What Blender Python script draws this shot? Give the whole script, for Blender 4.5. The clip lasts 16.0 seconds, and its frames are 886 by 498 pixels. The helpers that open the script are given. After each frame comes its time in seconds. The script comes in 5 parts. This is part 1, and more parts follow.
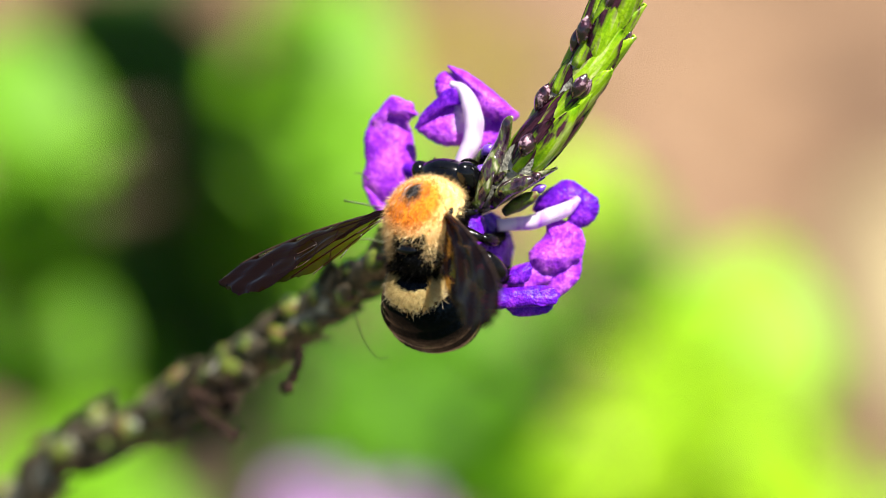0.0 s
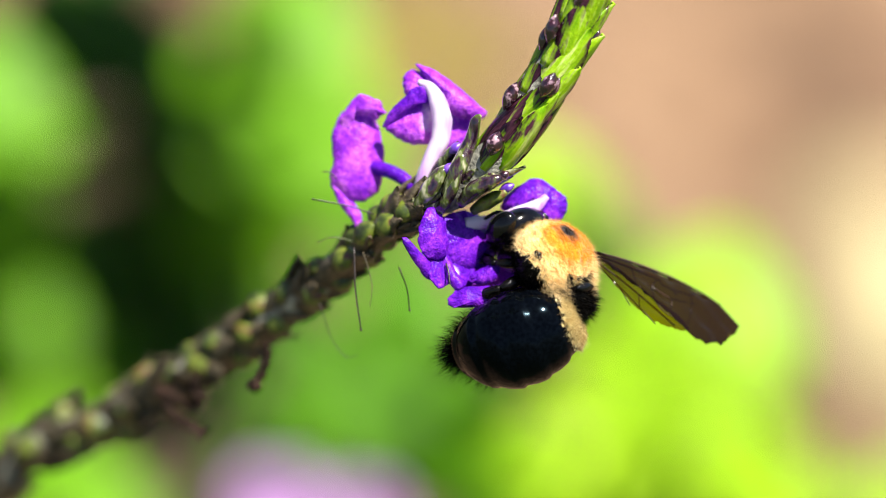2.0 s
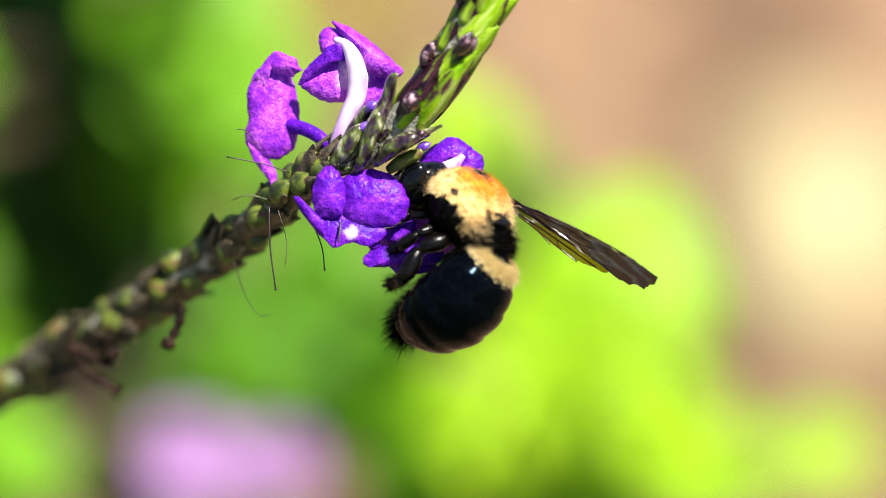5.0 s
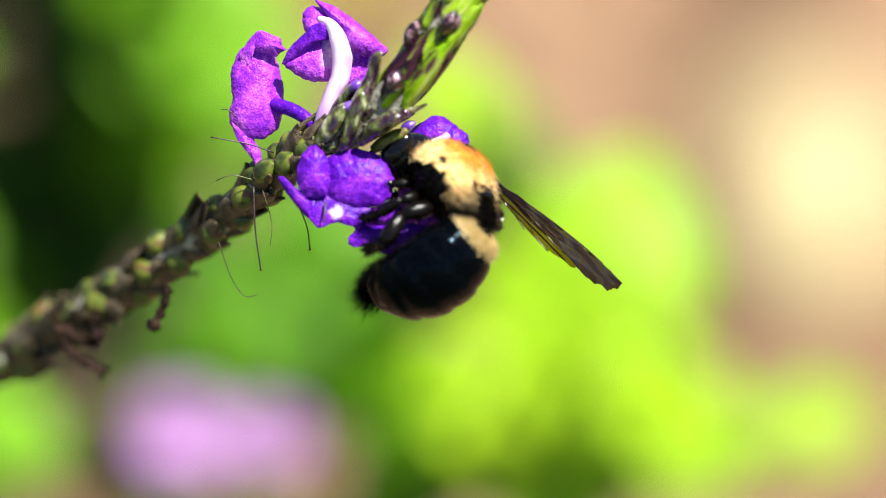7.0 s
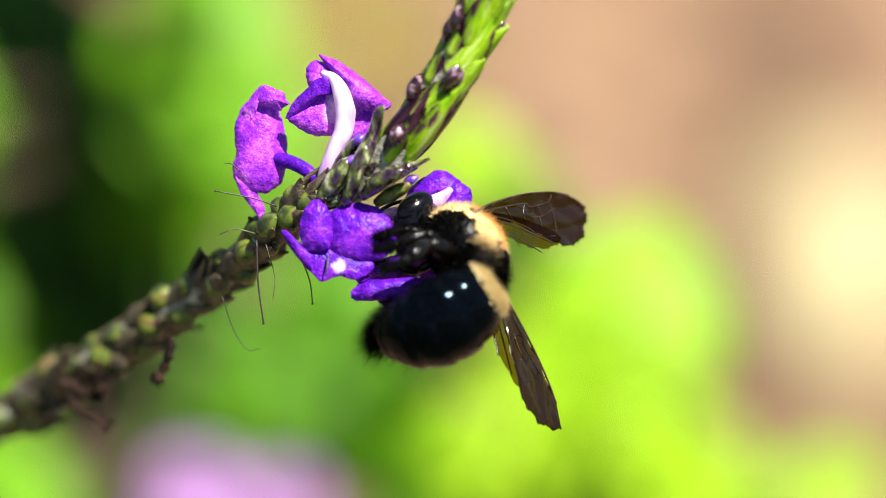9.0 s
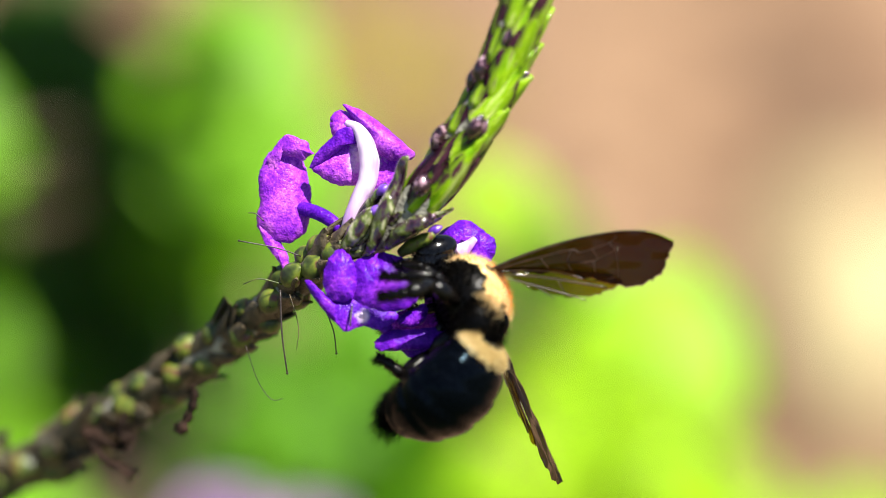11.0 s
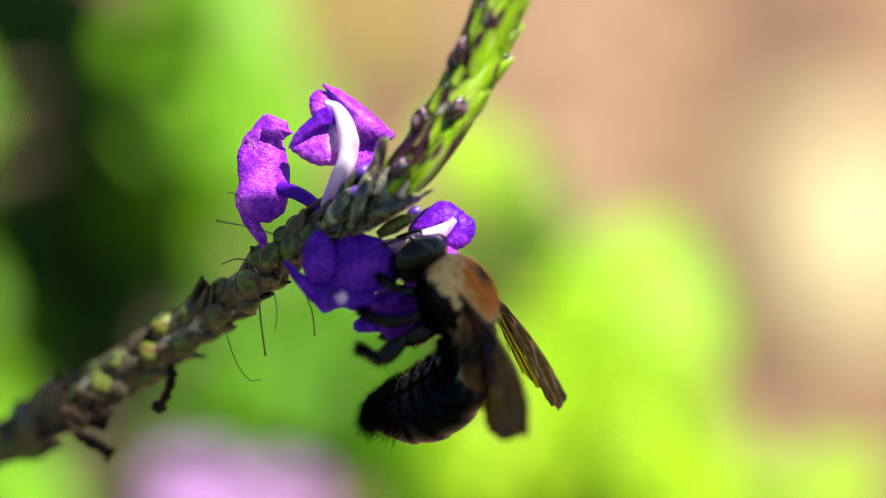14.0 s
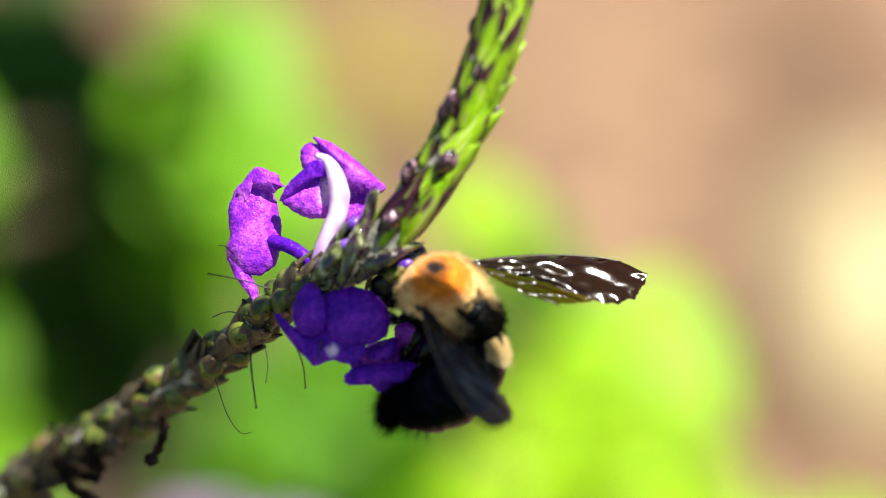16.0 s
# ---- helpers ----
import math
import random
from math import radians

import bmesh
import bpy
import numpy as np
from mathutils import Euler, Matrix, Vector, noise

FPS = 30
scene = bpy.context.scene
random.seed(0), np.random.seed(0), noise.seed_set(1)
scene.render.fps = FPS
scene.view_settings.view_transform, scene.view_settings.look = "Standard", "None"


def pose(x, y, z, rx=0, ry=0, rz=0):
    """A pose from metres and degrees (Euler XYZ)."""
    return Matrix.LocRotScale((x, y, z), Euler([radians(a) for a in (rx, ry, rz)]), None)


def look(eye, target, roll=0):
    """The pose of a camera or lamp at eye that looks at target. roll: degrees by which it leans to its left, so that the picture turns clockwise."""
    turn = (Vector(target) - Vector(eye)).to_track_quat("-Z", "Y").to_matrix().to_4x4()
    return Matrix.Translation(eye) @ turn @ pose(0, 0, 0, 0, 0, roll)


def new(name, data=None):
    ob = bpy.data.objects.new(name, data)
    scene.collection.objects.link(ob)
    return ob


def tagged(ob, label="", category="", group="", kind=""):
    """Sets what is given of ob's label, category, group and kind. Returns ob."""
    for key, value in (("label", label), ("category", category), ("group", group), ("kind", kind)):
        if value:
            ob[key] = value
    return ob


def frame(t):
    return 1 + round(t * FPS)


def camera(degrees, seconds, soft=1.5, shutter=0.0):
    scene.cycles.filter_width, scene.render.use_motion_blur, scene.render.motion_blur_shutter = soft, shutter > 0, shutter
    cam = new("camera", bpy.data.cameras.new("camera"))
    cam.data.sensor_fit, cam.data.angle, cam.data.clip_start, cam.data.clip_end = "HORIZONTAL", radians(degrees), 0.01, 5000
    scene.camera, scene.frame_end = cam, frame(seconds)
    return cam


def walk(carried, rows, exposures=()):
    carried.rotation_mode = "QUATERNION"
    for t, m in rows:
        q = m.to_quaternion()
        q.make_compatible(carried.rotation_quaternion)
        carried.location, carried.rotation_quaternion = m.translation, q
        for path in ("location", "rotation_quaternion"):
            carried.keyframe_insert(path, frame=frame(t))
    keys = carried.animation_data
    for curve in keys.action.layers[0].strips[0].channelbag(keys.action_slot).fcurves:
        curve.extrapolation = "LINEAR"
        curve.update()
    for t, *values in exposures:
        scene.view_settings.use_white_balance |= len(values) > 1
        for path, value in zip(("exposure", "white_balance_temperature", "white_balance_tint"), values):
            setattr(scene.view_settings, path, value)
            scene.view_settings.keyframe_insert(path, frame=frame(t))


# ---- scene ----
# The garden is seen from above at a slant: VIEW is a frame at the flowers whose x runs to the
# right, y away from the lens and z up across the picture. Lengths in it are in millimetres.
TILT = 30.0
VIEW = pose(0, 0, 0.6, -TILT, 0, 0)
REACH = 622.6


def view_row(x, y, z, yaw, pitch, roll):
    """A pose of the lens in the view frame: millimetres and degrees."""
    return VIEW @ pose(x / 1000, y / 1000, z / 1000, 0, 0, yaw) @ pose(0, 0, 0, 90 + pitch) @ pose(0, 0, 0, 0, 0, roll)


cam = camera(9.0, 16.0, soft=0.6)
cam.data.dof.use_dof = True
cam.data.dof.focus_distance = REACH / 1000
cam.data.dof.aperture_fstop = 7.2
cam.data.dof.aperture_blades = 0
# camera rows
walk(cam, [
    (0, view_row(-4.85, -629.6, -6.66, 0.8578, 0.6977, -0.0031)),
    (0.2, view_row(-4.77, -629.6, -6.43, 0.7144, 0.6493, 0.0247)),
    (0.5, view_row(-4.72, -629.6, -5.97, 0.7748, 0.5724, 0.0819)),
    (1, view_row(-5.07, -629.59, -5.01, 0.7527, 0.5228, 0.1613)),
    (1.5, view_row(-6.05, -629.43, -4.12, 0.6018, 0.4319, 0.1075)),
    (2, view_row(-6.92, -629.09, -3.36, 0.3433, 0.3823, 0.0066)),
    (2.5, view_row(-7.42, -628.61, -2.7, 0.1817, 0.3861, 0.1199)),
    (3, view_row(-7.34, -628.19, -2.05, -0.1291, 0.2703, -0.084)),
    (3.5, view_row(-7.04, -627.82, -1.36, -0.4123, -0.0902, 0.0709)),
    (4, view_row(-6.74, -627.16, -0.63, -0.4502, -0.1638, 0.1465)),
    (4.2, view_row(-6.66, -626.76, -0.32, -0.4211, -0.2356, 0.3377)),
    (6.3, view_row(-5.67, -622.49, 2.92, -0.6285, -0.6488, 0.003)),
    (6.5, view_row(-5.51, -622.37, 3.18, -0.625, -0.7253, -0.0456)),
    (7, view_row(-4.76, -622.29, 3.39, -0.4654, -0.8638, -0.0952)),
    (7.5, view_row(-3.34, -622.44, 2.95, -0.3496, -0.7765, -0.2264)),
    (8, view_row(-1.79, -622.63, 2, -0.267, -0.1667, -0.0934)),
    (8.5, view_row(-0.64, -622.87, 1, -0.1553, -0.1294, -0.0264)),
    (9, view_row(0.11, -623.36, -0, 0.0102, 0.0018, 0.0685)),
    (9.5, view_row(0.72, -624.05, -0.9, -0.0465, 0.1002, 0.005)),
    (10, view_row(1.03, -624.3, -0.85, 0.2008, 0.3068, 0.2626)),
    (10.2, view_row(1.03, -624.16, -0.48, 0.3316, 0.3355, 0.0931)),
    (12.3, view_row(-0, -620.08, 8.53, 0.1833, -0.1475, 0.2826)),
    (12.5, view_row(-0.16, -619.89, 9.15, 0.1512, -0.2498, 0.3705)),
    (13, view_row(-0.4, -619.62, 10.2, 0.0477, -0.4801, 0.4195)),
    (13.5, view_row(-0.38, -619.6, 10.7, -0.054, -0.5612, 0.3693)),
    (14, view_row(-0.11, -619.6, 11.12, 0.0249, -0.7091, 0.3616)),
    (14.5, view_row(0.31, -619.6, 11.22, 0.1844, -0.8446, 0.4492)),
    (15, view_row(1.42, -619.6, 10.9, 0.2485, -0.6768, 0.6379)),
    (15.5, view_row(3.68, -619.6, 10.29, 0.3566, -0.4724, 0.5137)),
    (16, view_row(5.87, -619.6, 9.83, 0.4891, -0.0524, 0.3441)),
])
# end of camera rows


def mm(x, y, z):
    """A point of the view frame, in world metres."""
    return VIEW @ Vector((x / 1000, y / 1000, z / 1000))


# ---- world, sun, exposure ----
TO_SUN = (VIEW.to_3x3() @ Vector((0.34, -0.60, 0.72))).normalized()
world = bpy.data.worlds.new("sky")
scene.world = world
world.use_nodes = True
wn = world.node_tree
sky = wn.nodes.new("ShaderNodeTexSky")
sky.sky_type = "NISHITA"
sky.sun_disc = False
sky.sun_elevation = math.asin(TO_SUN.z)
sky.sun_rotation = math.atan2(TO_SUN.x, TO_SUN.y)
wn.links.new(sky.outputs[0], wn.nodes["Background"].inputs[0])
wn.nodes["Background"].inputs[1].default_value = 0.05
sun = new("sun", bpy.data.lights.new("sun", "SUN"))
sun.data.energy = 5.0
sun.data.angle = radians(0.53)
sun.data.color = (1.0, 0.95, 0.86)
sun.matrix_world = look((TO_SUN * 3)[:], (0, 0, 0))
scene.view_settings.exposure = 1.52


# ---- materials ----
def material(name):
    m = bpy.data.materials.new(name)
    m.use_nodes = True
    nt = m.node_tree
    return m, nt, nt.nodes["Principled BSDF"], nt.nodes["Material Output"]


def node(nt, kind, **values):
    n = nt.nodes.new(kind)
    for k, v in values.items():
        key = k.replace("_", " ")
        n.inputs[key].default_value = v
    return n


def ramp(nt, fac, stops):
    r = nt.nodes.new("ShaderNodeValToRGB")
    while len(r.color_ramp.elements) < len(stops):
        r.color_ramp.elements.new(0.5)
    for e, (p, c) in zip(r.color_ramp.elements, stops):
        e.position, e.color = p, (*c, 1)
    nt.links.new(fac, r.inputs[0])
    return r.outputs[0]


def noise_of(nt, scale, detail=4.0, coord="Object"):
    tc = nt.nodes.new("ShaderNodeTexCoord")
    n = node(nt, "ShaderNodeTexNoise", Scale=scale, Detail=detail)
    nt.links.new(tc.outputs[coord], n.inputs["Vector"])
    return n.outputs["Fac"]


def mixed(nt, fac, a, b, kind="MIX"):
    m = nt.nodes.new("ShaderNodeMix")
    m.data_type, m.blend_type = "RGBA", kind
    for sock, v in ((m.inputs[0], fac), (m.inputs[6], a), (m.inputs[7], b)):
        if isinstance(v, (int, float)):
            sock.default_value = v
        elif isinstance(v, tuple):
            sock.default_value = (*v, 1)
        else:
            nt.links.new(v, sock)
    return m.outputs[2]


def bump(nt, bsdf, fac, strength, distance):
    b = node(nt, "ShaderNodeBump", Strength=strength, Distance=distance)
    nt.links.new(fac, b.inputs["Height"])
    nt.links.new(b.outputs[0], bsdf.inputs["Normal"])
    return b.outputs[0]


def thin(nt, bsdf, out, colour, share, normal=None):
    """Lets light through a thin leaf or petal."""
    t = nt.nodes.new("ShaderNodeBsdfTranslucent")
    nt.links.new(colour, t.inputs[0])
    if normal:
        nt.links.new(normal, t.inputs[1])
    m = nt.nodes.new("ShaderNodeMixShader")
    m.inputs[0].default_value = share
    nt.links.new(bsdf.outputs[0], m.inputs[1])
    nt.links.new(t.outputs[0], m.inputs[2])
    nt.links.new(m.outputs[0], out.inputs[0])


def leaf_material(name, dark, light, share=0.45, scale=60.0, rough=0.45):
    m, nt, b, out = material(name)
    n = noise_of(nt, scale)
    col = ramp(nt, n, [(0.3, dark), (0.7, light)])
    info = nt.nodes.new("ShaderNodeObjectInfo")
    col = mixed(nt, info.outputs["Random"], col, mixed(nt, 1.0, col, (0.75, 0.85, 0.7), "MULTIPLY"))
    nt.links.new(col, b.inputs["Base Color"])
    b.inputs["Roughness"].default_value = rough
    b.inputs["Specular IOR Level"].default_value = 0.2
    bn = bump(nt, b, noise_of(nt, scale * 6), 0.3, 0.001)
    thin(nt, b, out, col, share, bn)
    return m


def stretched(nt, scale, detail=3.0):
    """Noise drawn out by unequal scales along the object's axes."""
    tc = nt.nodes.new("ShaderNodeTexCoord")
    run = nt.nodes.new("ShaderNodeVectorMath")
    run.operation = "MULTIPLY"
    run.inputs[1].default_value = scale
    nt.links.new(tc.outputs["Object"], run.inputs[0])
    info = nt.nodes.new("ShaderNodeObjectInfo")
    far_off = nt.nodes.new("ShaderNodeVectorMath")
    far_off.operation = "MULTIPLY_ADD"
    nt.links.new(info.outputs["Random"], far_off.inputs[0])
    far_off.inputs[1].default_value = (37.0, 53.0, 71.0)
    nt.links.new(run.outputs[0], far_off.inputs[2])
    n = node(nt, "ShaderNodeTexNoise", Scale=1.0, Detail=detail)
    nt.links.new(far_off.outputs[0], n.inputs["Vector"])
    return n.outputs["Fac"]


def maths(nt, op, a, b=None, c=None):
    n = nt.nodes.new("ShaderNodeMath")
    n.operation = op
    for sock, v in zip(n.inputs, (a, b, c)):
        if v is None:
            continue
        if isinstance(v, (int, float)):
            sock.default_value = v
        else:
            nt.links.new(v, sock)
    return n.outputs[0]


def petal_material(name, throat, low, mid, high):
    """Velvety petal, finely beaded with cells and veined along its length; pale at the throat where there is one."""
    m, nt, b, out = material(name)
    fine = noise_of(nt, 4200.0, 2.0)
    broad = noise_of(nt, 260.0, 5.0)
    veins = stretched(nt, (1500.0, 230.0, 1500.0), 3.0)
    col = ramp(nt, maths(nt, "MULTIPLY_ADD", veins, 0.35, maths(nt, "MULTIPLY", broad, 0.65)), [(0.36, low), (0.50, mid), (0.64, high)])
    col = mixed(nt, ramp(nt, fine, [(0.40, (0, 0, 0)), (0.64, (1, 1, 1))]), mixed(nt, 1.0, col, (0.62, 0.48, 0.74), "MULTIPLY"), col)
    if throat:
        tc = nt.nodes.new("ShaderNodeTexCoord")
        ln = nt.nodes.new("ShaderNodeVectorMath")
        ln.operation = "LENGTH"
        nt.links.new(tc.outputs["Object"], ln.inputs[0])
        reach = maths(nt, "MULTIPLY_ADD", ln.outputs["Value"], 1000.0 / throat, maths(nt, "MULTIPLY_ADD", veins, 0.5, -0.25))
        f = ramp(nt, reach, [(0.14, (1, 1, 1)), (0.40, (0, 0, 0))])
        col = mixed(nt, f, col, (0.86, 0.70, 0.88))
    nt.links.new(col, b.inputs["Base Color"])
    b.inputs["Roughness"].default_value = 0.30
    b.inputs["Specular IOR Level"].default_value = 0.2
    height = maths(nt, "MULTIPLY_ADD", fine, 0.26, maths(nt, "MULTIPLY_ADD", veins, 0.5, maths(nt, "MULTIPLY", broad, 0.6)))
    bn = bump(nt, b, height, 0.8, 0.0004)
    thin(nt, b, out, col, 0.36, bn)
    return m


VIOLET = ((0.24, 0.018, 0.64), (0.46, 0.058, 0.79), (0.80, 0.21, 0.90))
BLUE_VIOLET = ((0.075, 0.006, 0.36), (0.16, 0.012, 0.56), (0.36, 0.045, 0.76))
PETAL = petal_material("violet petal", False, *VIOLET)
PETAL_THROAT = petal_material("violet petal with pale throat", 6.0, *VIOLET)
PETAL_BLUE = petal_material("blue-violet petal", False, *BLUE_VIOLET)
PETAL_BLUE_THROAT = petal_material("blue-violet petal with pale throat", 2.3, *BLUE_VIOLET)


def tube_material():
    m, nt, b, out = material("pale corolla tube")
    col = ramp(nt, stretched(nt, (420.0, 420.0, 110.0)), [(0.33, (0.46, 0.15, 0.74)), (0.42, (0.68, 0.45, 0.80)), (0.52, (0.80, 0.70, 0.82))])
    nt.links.new(col, b.inputs["Base Color"])
    b.inputs["Roughness"].default_value = 0.5
    thin(nt, b, out, col, 0.4)
    return m


PALE_TUBE = tube_material()


def bract_material(name, low, high):
    """Green bract streaked lengthwise, its point and rim flushed with dark purple; low and high say how far the flush reaches."""
    m, nt, b, out = material(name)
    info = nt.nodes.new("ShaderNodeObjectInfo")
    streak = stretched(nt, (2100.0, 260.0, 900.0), 4.0)
    green = ramp(nt, streak, [(0.32, (0.19, 0.42, 0.005)), (0.5, (0.40, 0.66, 0.012)), (0.68, (0.74, 0.86, 0.24))])
    tc = nt.nodes.new("ShaderNodeTexCoord")
    sep = nt.nodes.new("ShaderNodeSeparateXYZ")
    nt.links.new(tc.outputs["Object"], sep.inputs[0])
    rim = maths(nt, "MULTIPLY", maths(nt, "ABSOLUTE", sep.outputs[0]), 260.0)
    f = maths(nt, "MULTIPLY_ADD", sep.outputs[1], 42.0, maths(nt, "ADD", rim, maths(nt, "MULTIPLY_ADD", info.outputs["Random"], 0.14, maths(nt, "MULTIPLY_ADD", streak, 0.9, -0.1))))
    f = ramp(nt, f, [(low, (0, 0, 0)), (high, (1, 1, 1))])
    col = mixed(nt, f, green, mixed(nt, ramp(nt, streak, [(0.45, (0, 0, 0)), (0.68, (1, 1, 1))]), (0.013, 0.002, 0.007), (0.10, 0.03, 0.05)))
    nt.links.new(col, b.inputs["Base Color"])
    b.inputs["Roughness"].default_value = 0.22
    b.inputs["Specular IOR Level"].default_value = 0.25
    b.inputs["Coat Weight"].default_value = 0.3
    b.inputs["Coat Roughness"].default_value = 0.1
    bn = bump(nt, b, maths(nt, "MULTIPLY_ADD", noise_of(nt, 2600.0), 0.4, streak), 0.7, 0.0003)
    thin(nt, b, out, col, 0.42, bn)
    return m


BRACT = bract_material("green bract", 0.76, 0.94)
BRACT_PURPLE = bract_material("purple-flushed bract", 0.54, 0.74)


def simple(name, a, c, rough, scale, metallic=0.0, bumpy=0.3, depth=0.0001, coat=0.0, gloss=0.5):
    m, nt, b, out = material(name)
    col = ramp(nt, noise_of(nt, scale), [(0.32, a), (0.68, c)])
    nt.links.new(col, b.inputs["Base Color"])
    b.inputs["Roughness"].default_value = rough
    b.inputs["Metallic"].default_value = metallic
    b.inputs["Coat Weight"].default_value = coat
    b.inputs["Specular IOR Level"].default_value = gloss
    if bumpy:
        bump(nt, b, noise_of(nt, scale * 5), bumpy, depth)
    return m


RACHIS = simple("grey-green stem", (0.016, 0.016, 0.010), (0.34, 0.33, 0.27), 0.5, 650.0, bumpy=0.8, depth=0.0003)
DRY = simple("dry brown bract", (0.006, 0.005, 0.003), (0.115, 0.085, 0.042), 0.55, 700.0, bumpy=0.8, depth=0.0003)


def striped(name, stops, scale, rough, coat, depth=0.0003):
    """Glossy tissue striped along its length."""
    m, nt, b, out = material(name)
    n = stretched(nt, scale, 3.0)
    nt.links.new(ramp(nt, n, stops), b.inputs["Base Color"])
    b.inputs["Roughness"].default_value = rough
    b.inputs["Coat Weight"].default_value = coat
    b.inputs["Coat Roughness"].default_value = 0.06
    bump(nt, b, n, 0.8, depth)
    return m


SEED = striped("green seed pod blotched red-brown", [(0.32, (0.008, 0.009, 0.003)), (0.45, (0.035, 0.055, 0.005)), (0.58, (0.11, 0.14, 0.010)), (0.66, (0.10, 0.030, 0.020))], (620.0, 480.0, 620.0), 0.5, 0.05)
BUD = striped("dark purple bud with pale stripes", [(0.36, (0.006, 0.002, 0.004)), (0.56, (0.035, 0.008, 0.016)), (0.66, (0.32, 0.20, 0.24))], (1500.0, 190.0, 1500.0), 0.14, 0.8)
SEPAL = striped("dark olive and purple sepal", [(0.34, (0.005, 0.002, 0.006)), (0.46, (0.03, 0.012, 0.022)), (0.56, (0.06, 0.085, 0.010)), (0.70, (0.36, 0.34, 0.22))], (900.0, 900.0, 420.0), 0.16, 0.6)
WITHERED = simple("dark withered tissue", (0.004, 0.003, 0.002), (0.03, 0.016, 0.011), 0.7, 700.0, bumpy=0.8, depth=0.0003, gloss=0.08)
SKIN = simple("dark thorax skin", (0.001, 0.001, 0.001), (0.004, 0.003, 0.002), 0.32, 900.0, gloss=0.22)
BUD_VIOLET = simple("violet bud", (0.05, 0.01, 0.22), (0.16, 0.06, 0.42), 0.35, 900.0)
STYLE = simple("dark thread", (0.006, 0.003, 0.003), (0.03, 0.018, 0.014), 0.45, 900.0)
BLACK = simple("black chitin", (0.001, 0.001, 0.0015), (0.003, 0.003, 0.004), 0.14, 1500.0, bumpy=0.12, depth=0.00004, coat=0.1, gloss=0.25)
LEG = simple("black leg chitin", (0.0012, 0.0009, 0.0008), (0.004, 0.003, 0.0025), 0.18, 1500.0, gloss=0.22)
BLACK_HAIR = simple("black hair", (0.0006, 0.0006, 0.0006), (0.0018, 0.0015, 0.0012), 0.5, 2000.0, bumpy=0, gloss=0.03)
FACE = simple("pale face plate", (0.35, 0.24, 0.14), (0.5, 0.38, 0.22), 0.4, 900.0)


def abdomen_material():
    m, nt, b, out = material("blue-black abdomen")
    fine = noise_of(nt, 2400.0, 2.0)
    col = ramp(nt, fine, [(0.35, (0.0004, 0.0005, 0.0009)), (0.7, (0.0012, 0.0018, 0.003))])
    nt.links.new(col, b.inputs["Base Color"])
    b.inputs["Roughness"].default_value = 0.11
    b.inputs["Specular IOR Level"].default_value = 0.065
    b.inputs["Specular Tint"].default_value = (0.45, 0.75, 1.0, 1)
    bump(nt, b, fine, 0.12, 0.00008)
    return m


ABDOMEN = abdomen_material()


def hair_material(name, centre, rim, reach, share=0.45):
    """Hair whose colour runs from the middle of the back out to the sides."""
    m, nt, b, out = material(name)
    tc = nt.nodes.new("ShaderNodeTexCoord")
    ln = nt.nodes.new("ShaderNodeVectorMath")
    ln.operation = "MULTIPLY"
    ln.inputs[1].default_value = (1000 / reach, 1000 / reach, 0)
    nt.links.new(tc.outputs["Object"], ln.inputs[0])
    l2 = nt.nodes.new("ShaderNodeVectorMath")
    l2.operation = "LENGTH"
    nt.links.new(ln.outputs[0], l2.inputs[0])
    col = ramp(nt, l2.outputs["Value"], [(0.62, centre), (1.02, rim)])
    geo = nt.nodes.new("ShaderNodeNewGeometry")
    col = mixed(nt, geo.outputs["Random Per Island"], col, mixed(nt, 1.0, col, (0.72, 0.55, 0.38), "MULTIPLY"))
    nt.links.new(col, b.inputs["Base Color"])
    b.inputs["Roughness"].default_value = 0.4
    b.inputs["Specular IOR Level"].default_value = 0.3
    thin(nt, b, out, col, share)
    return m


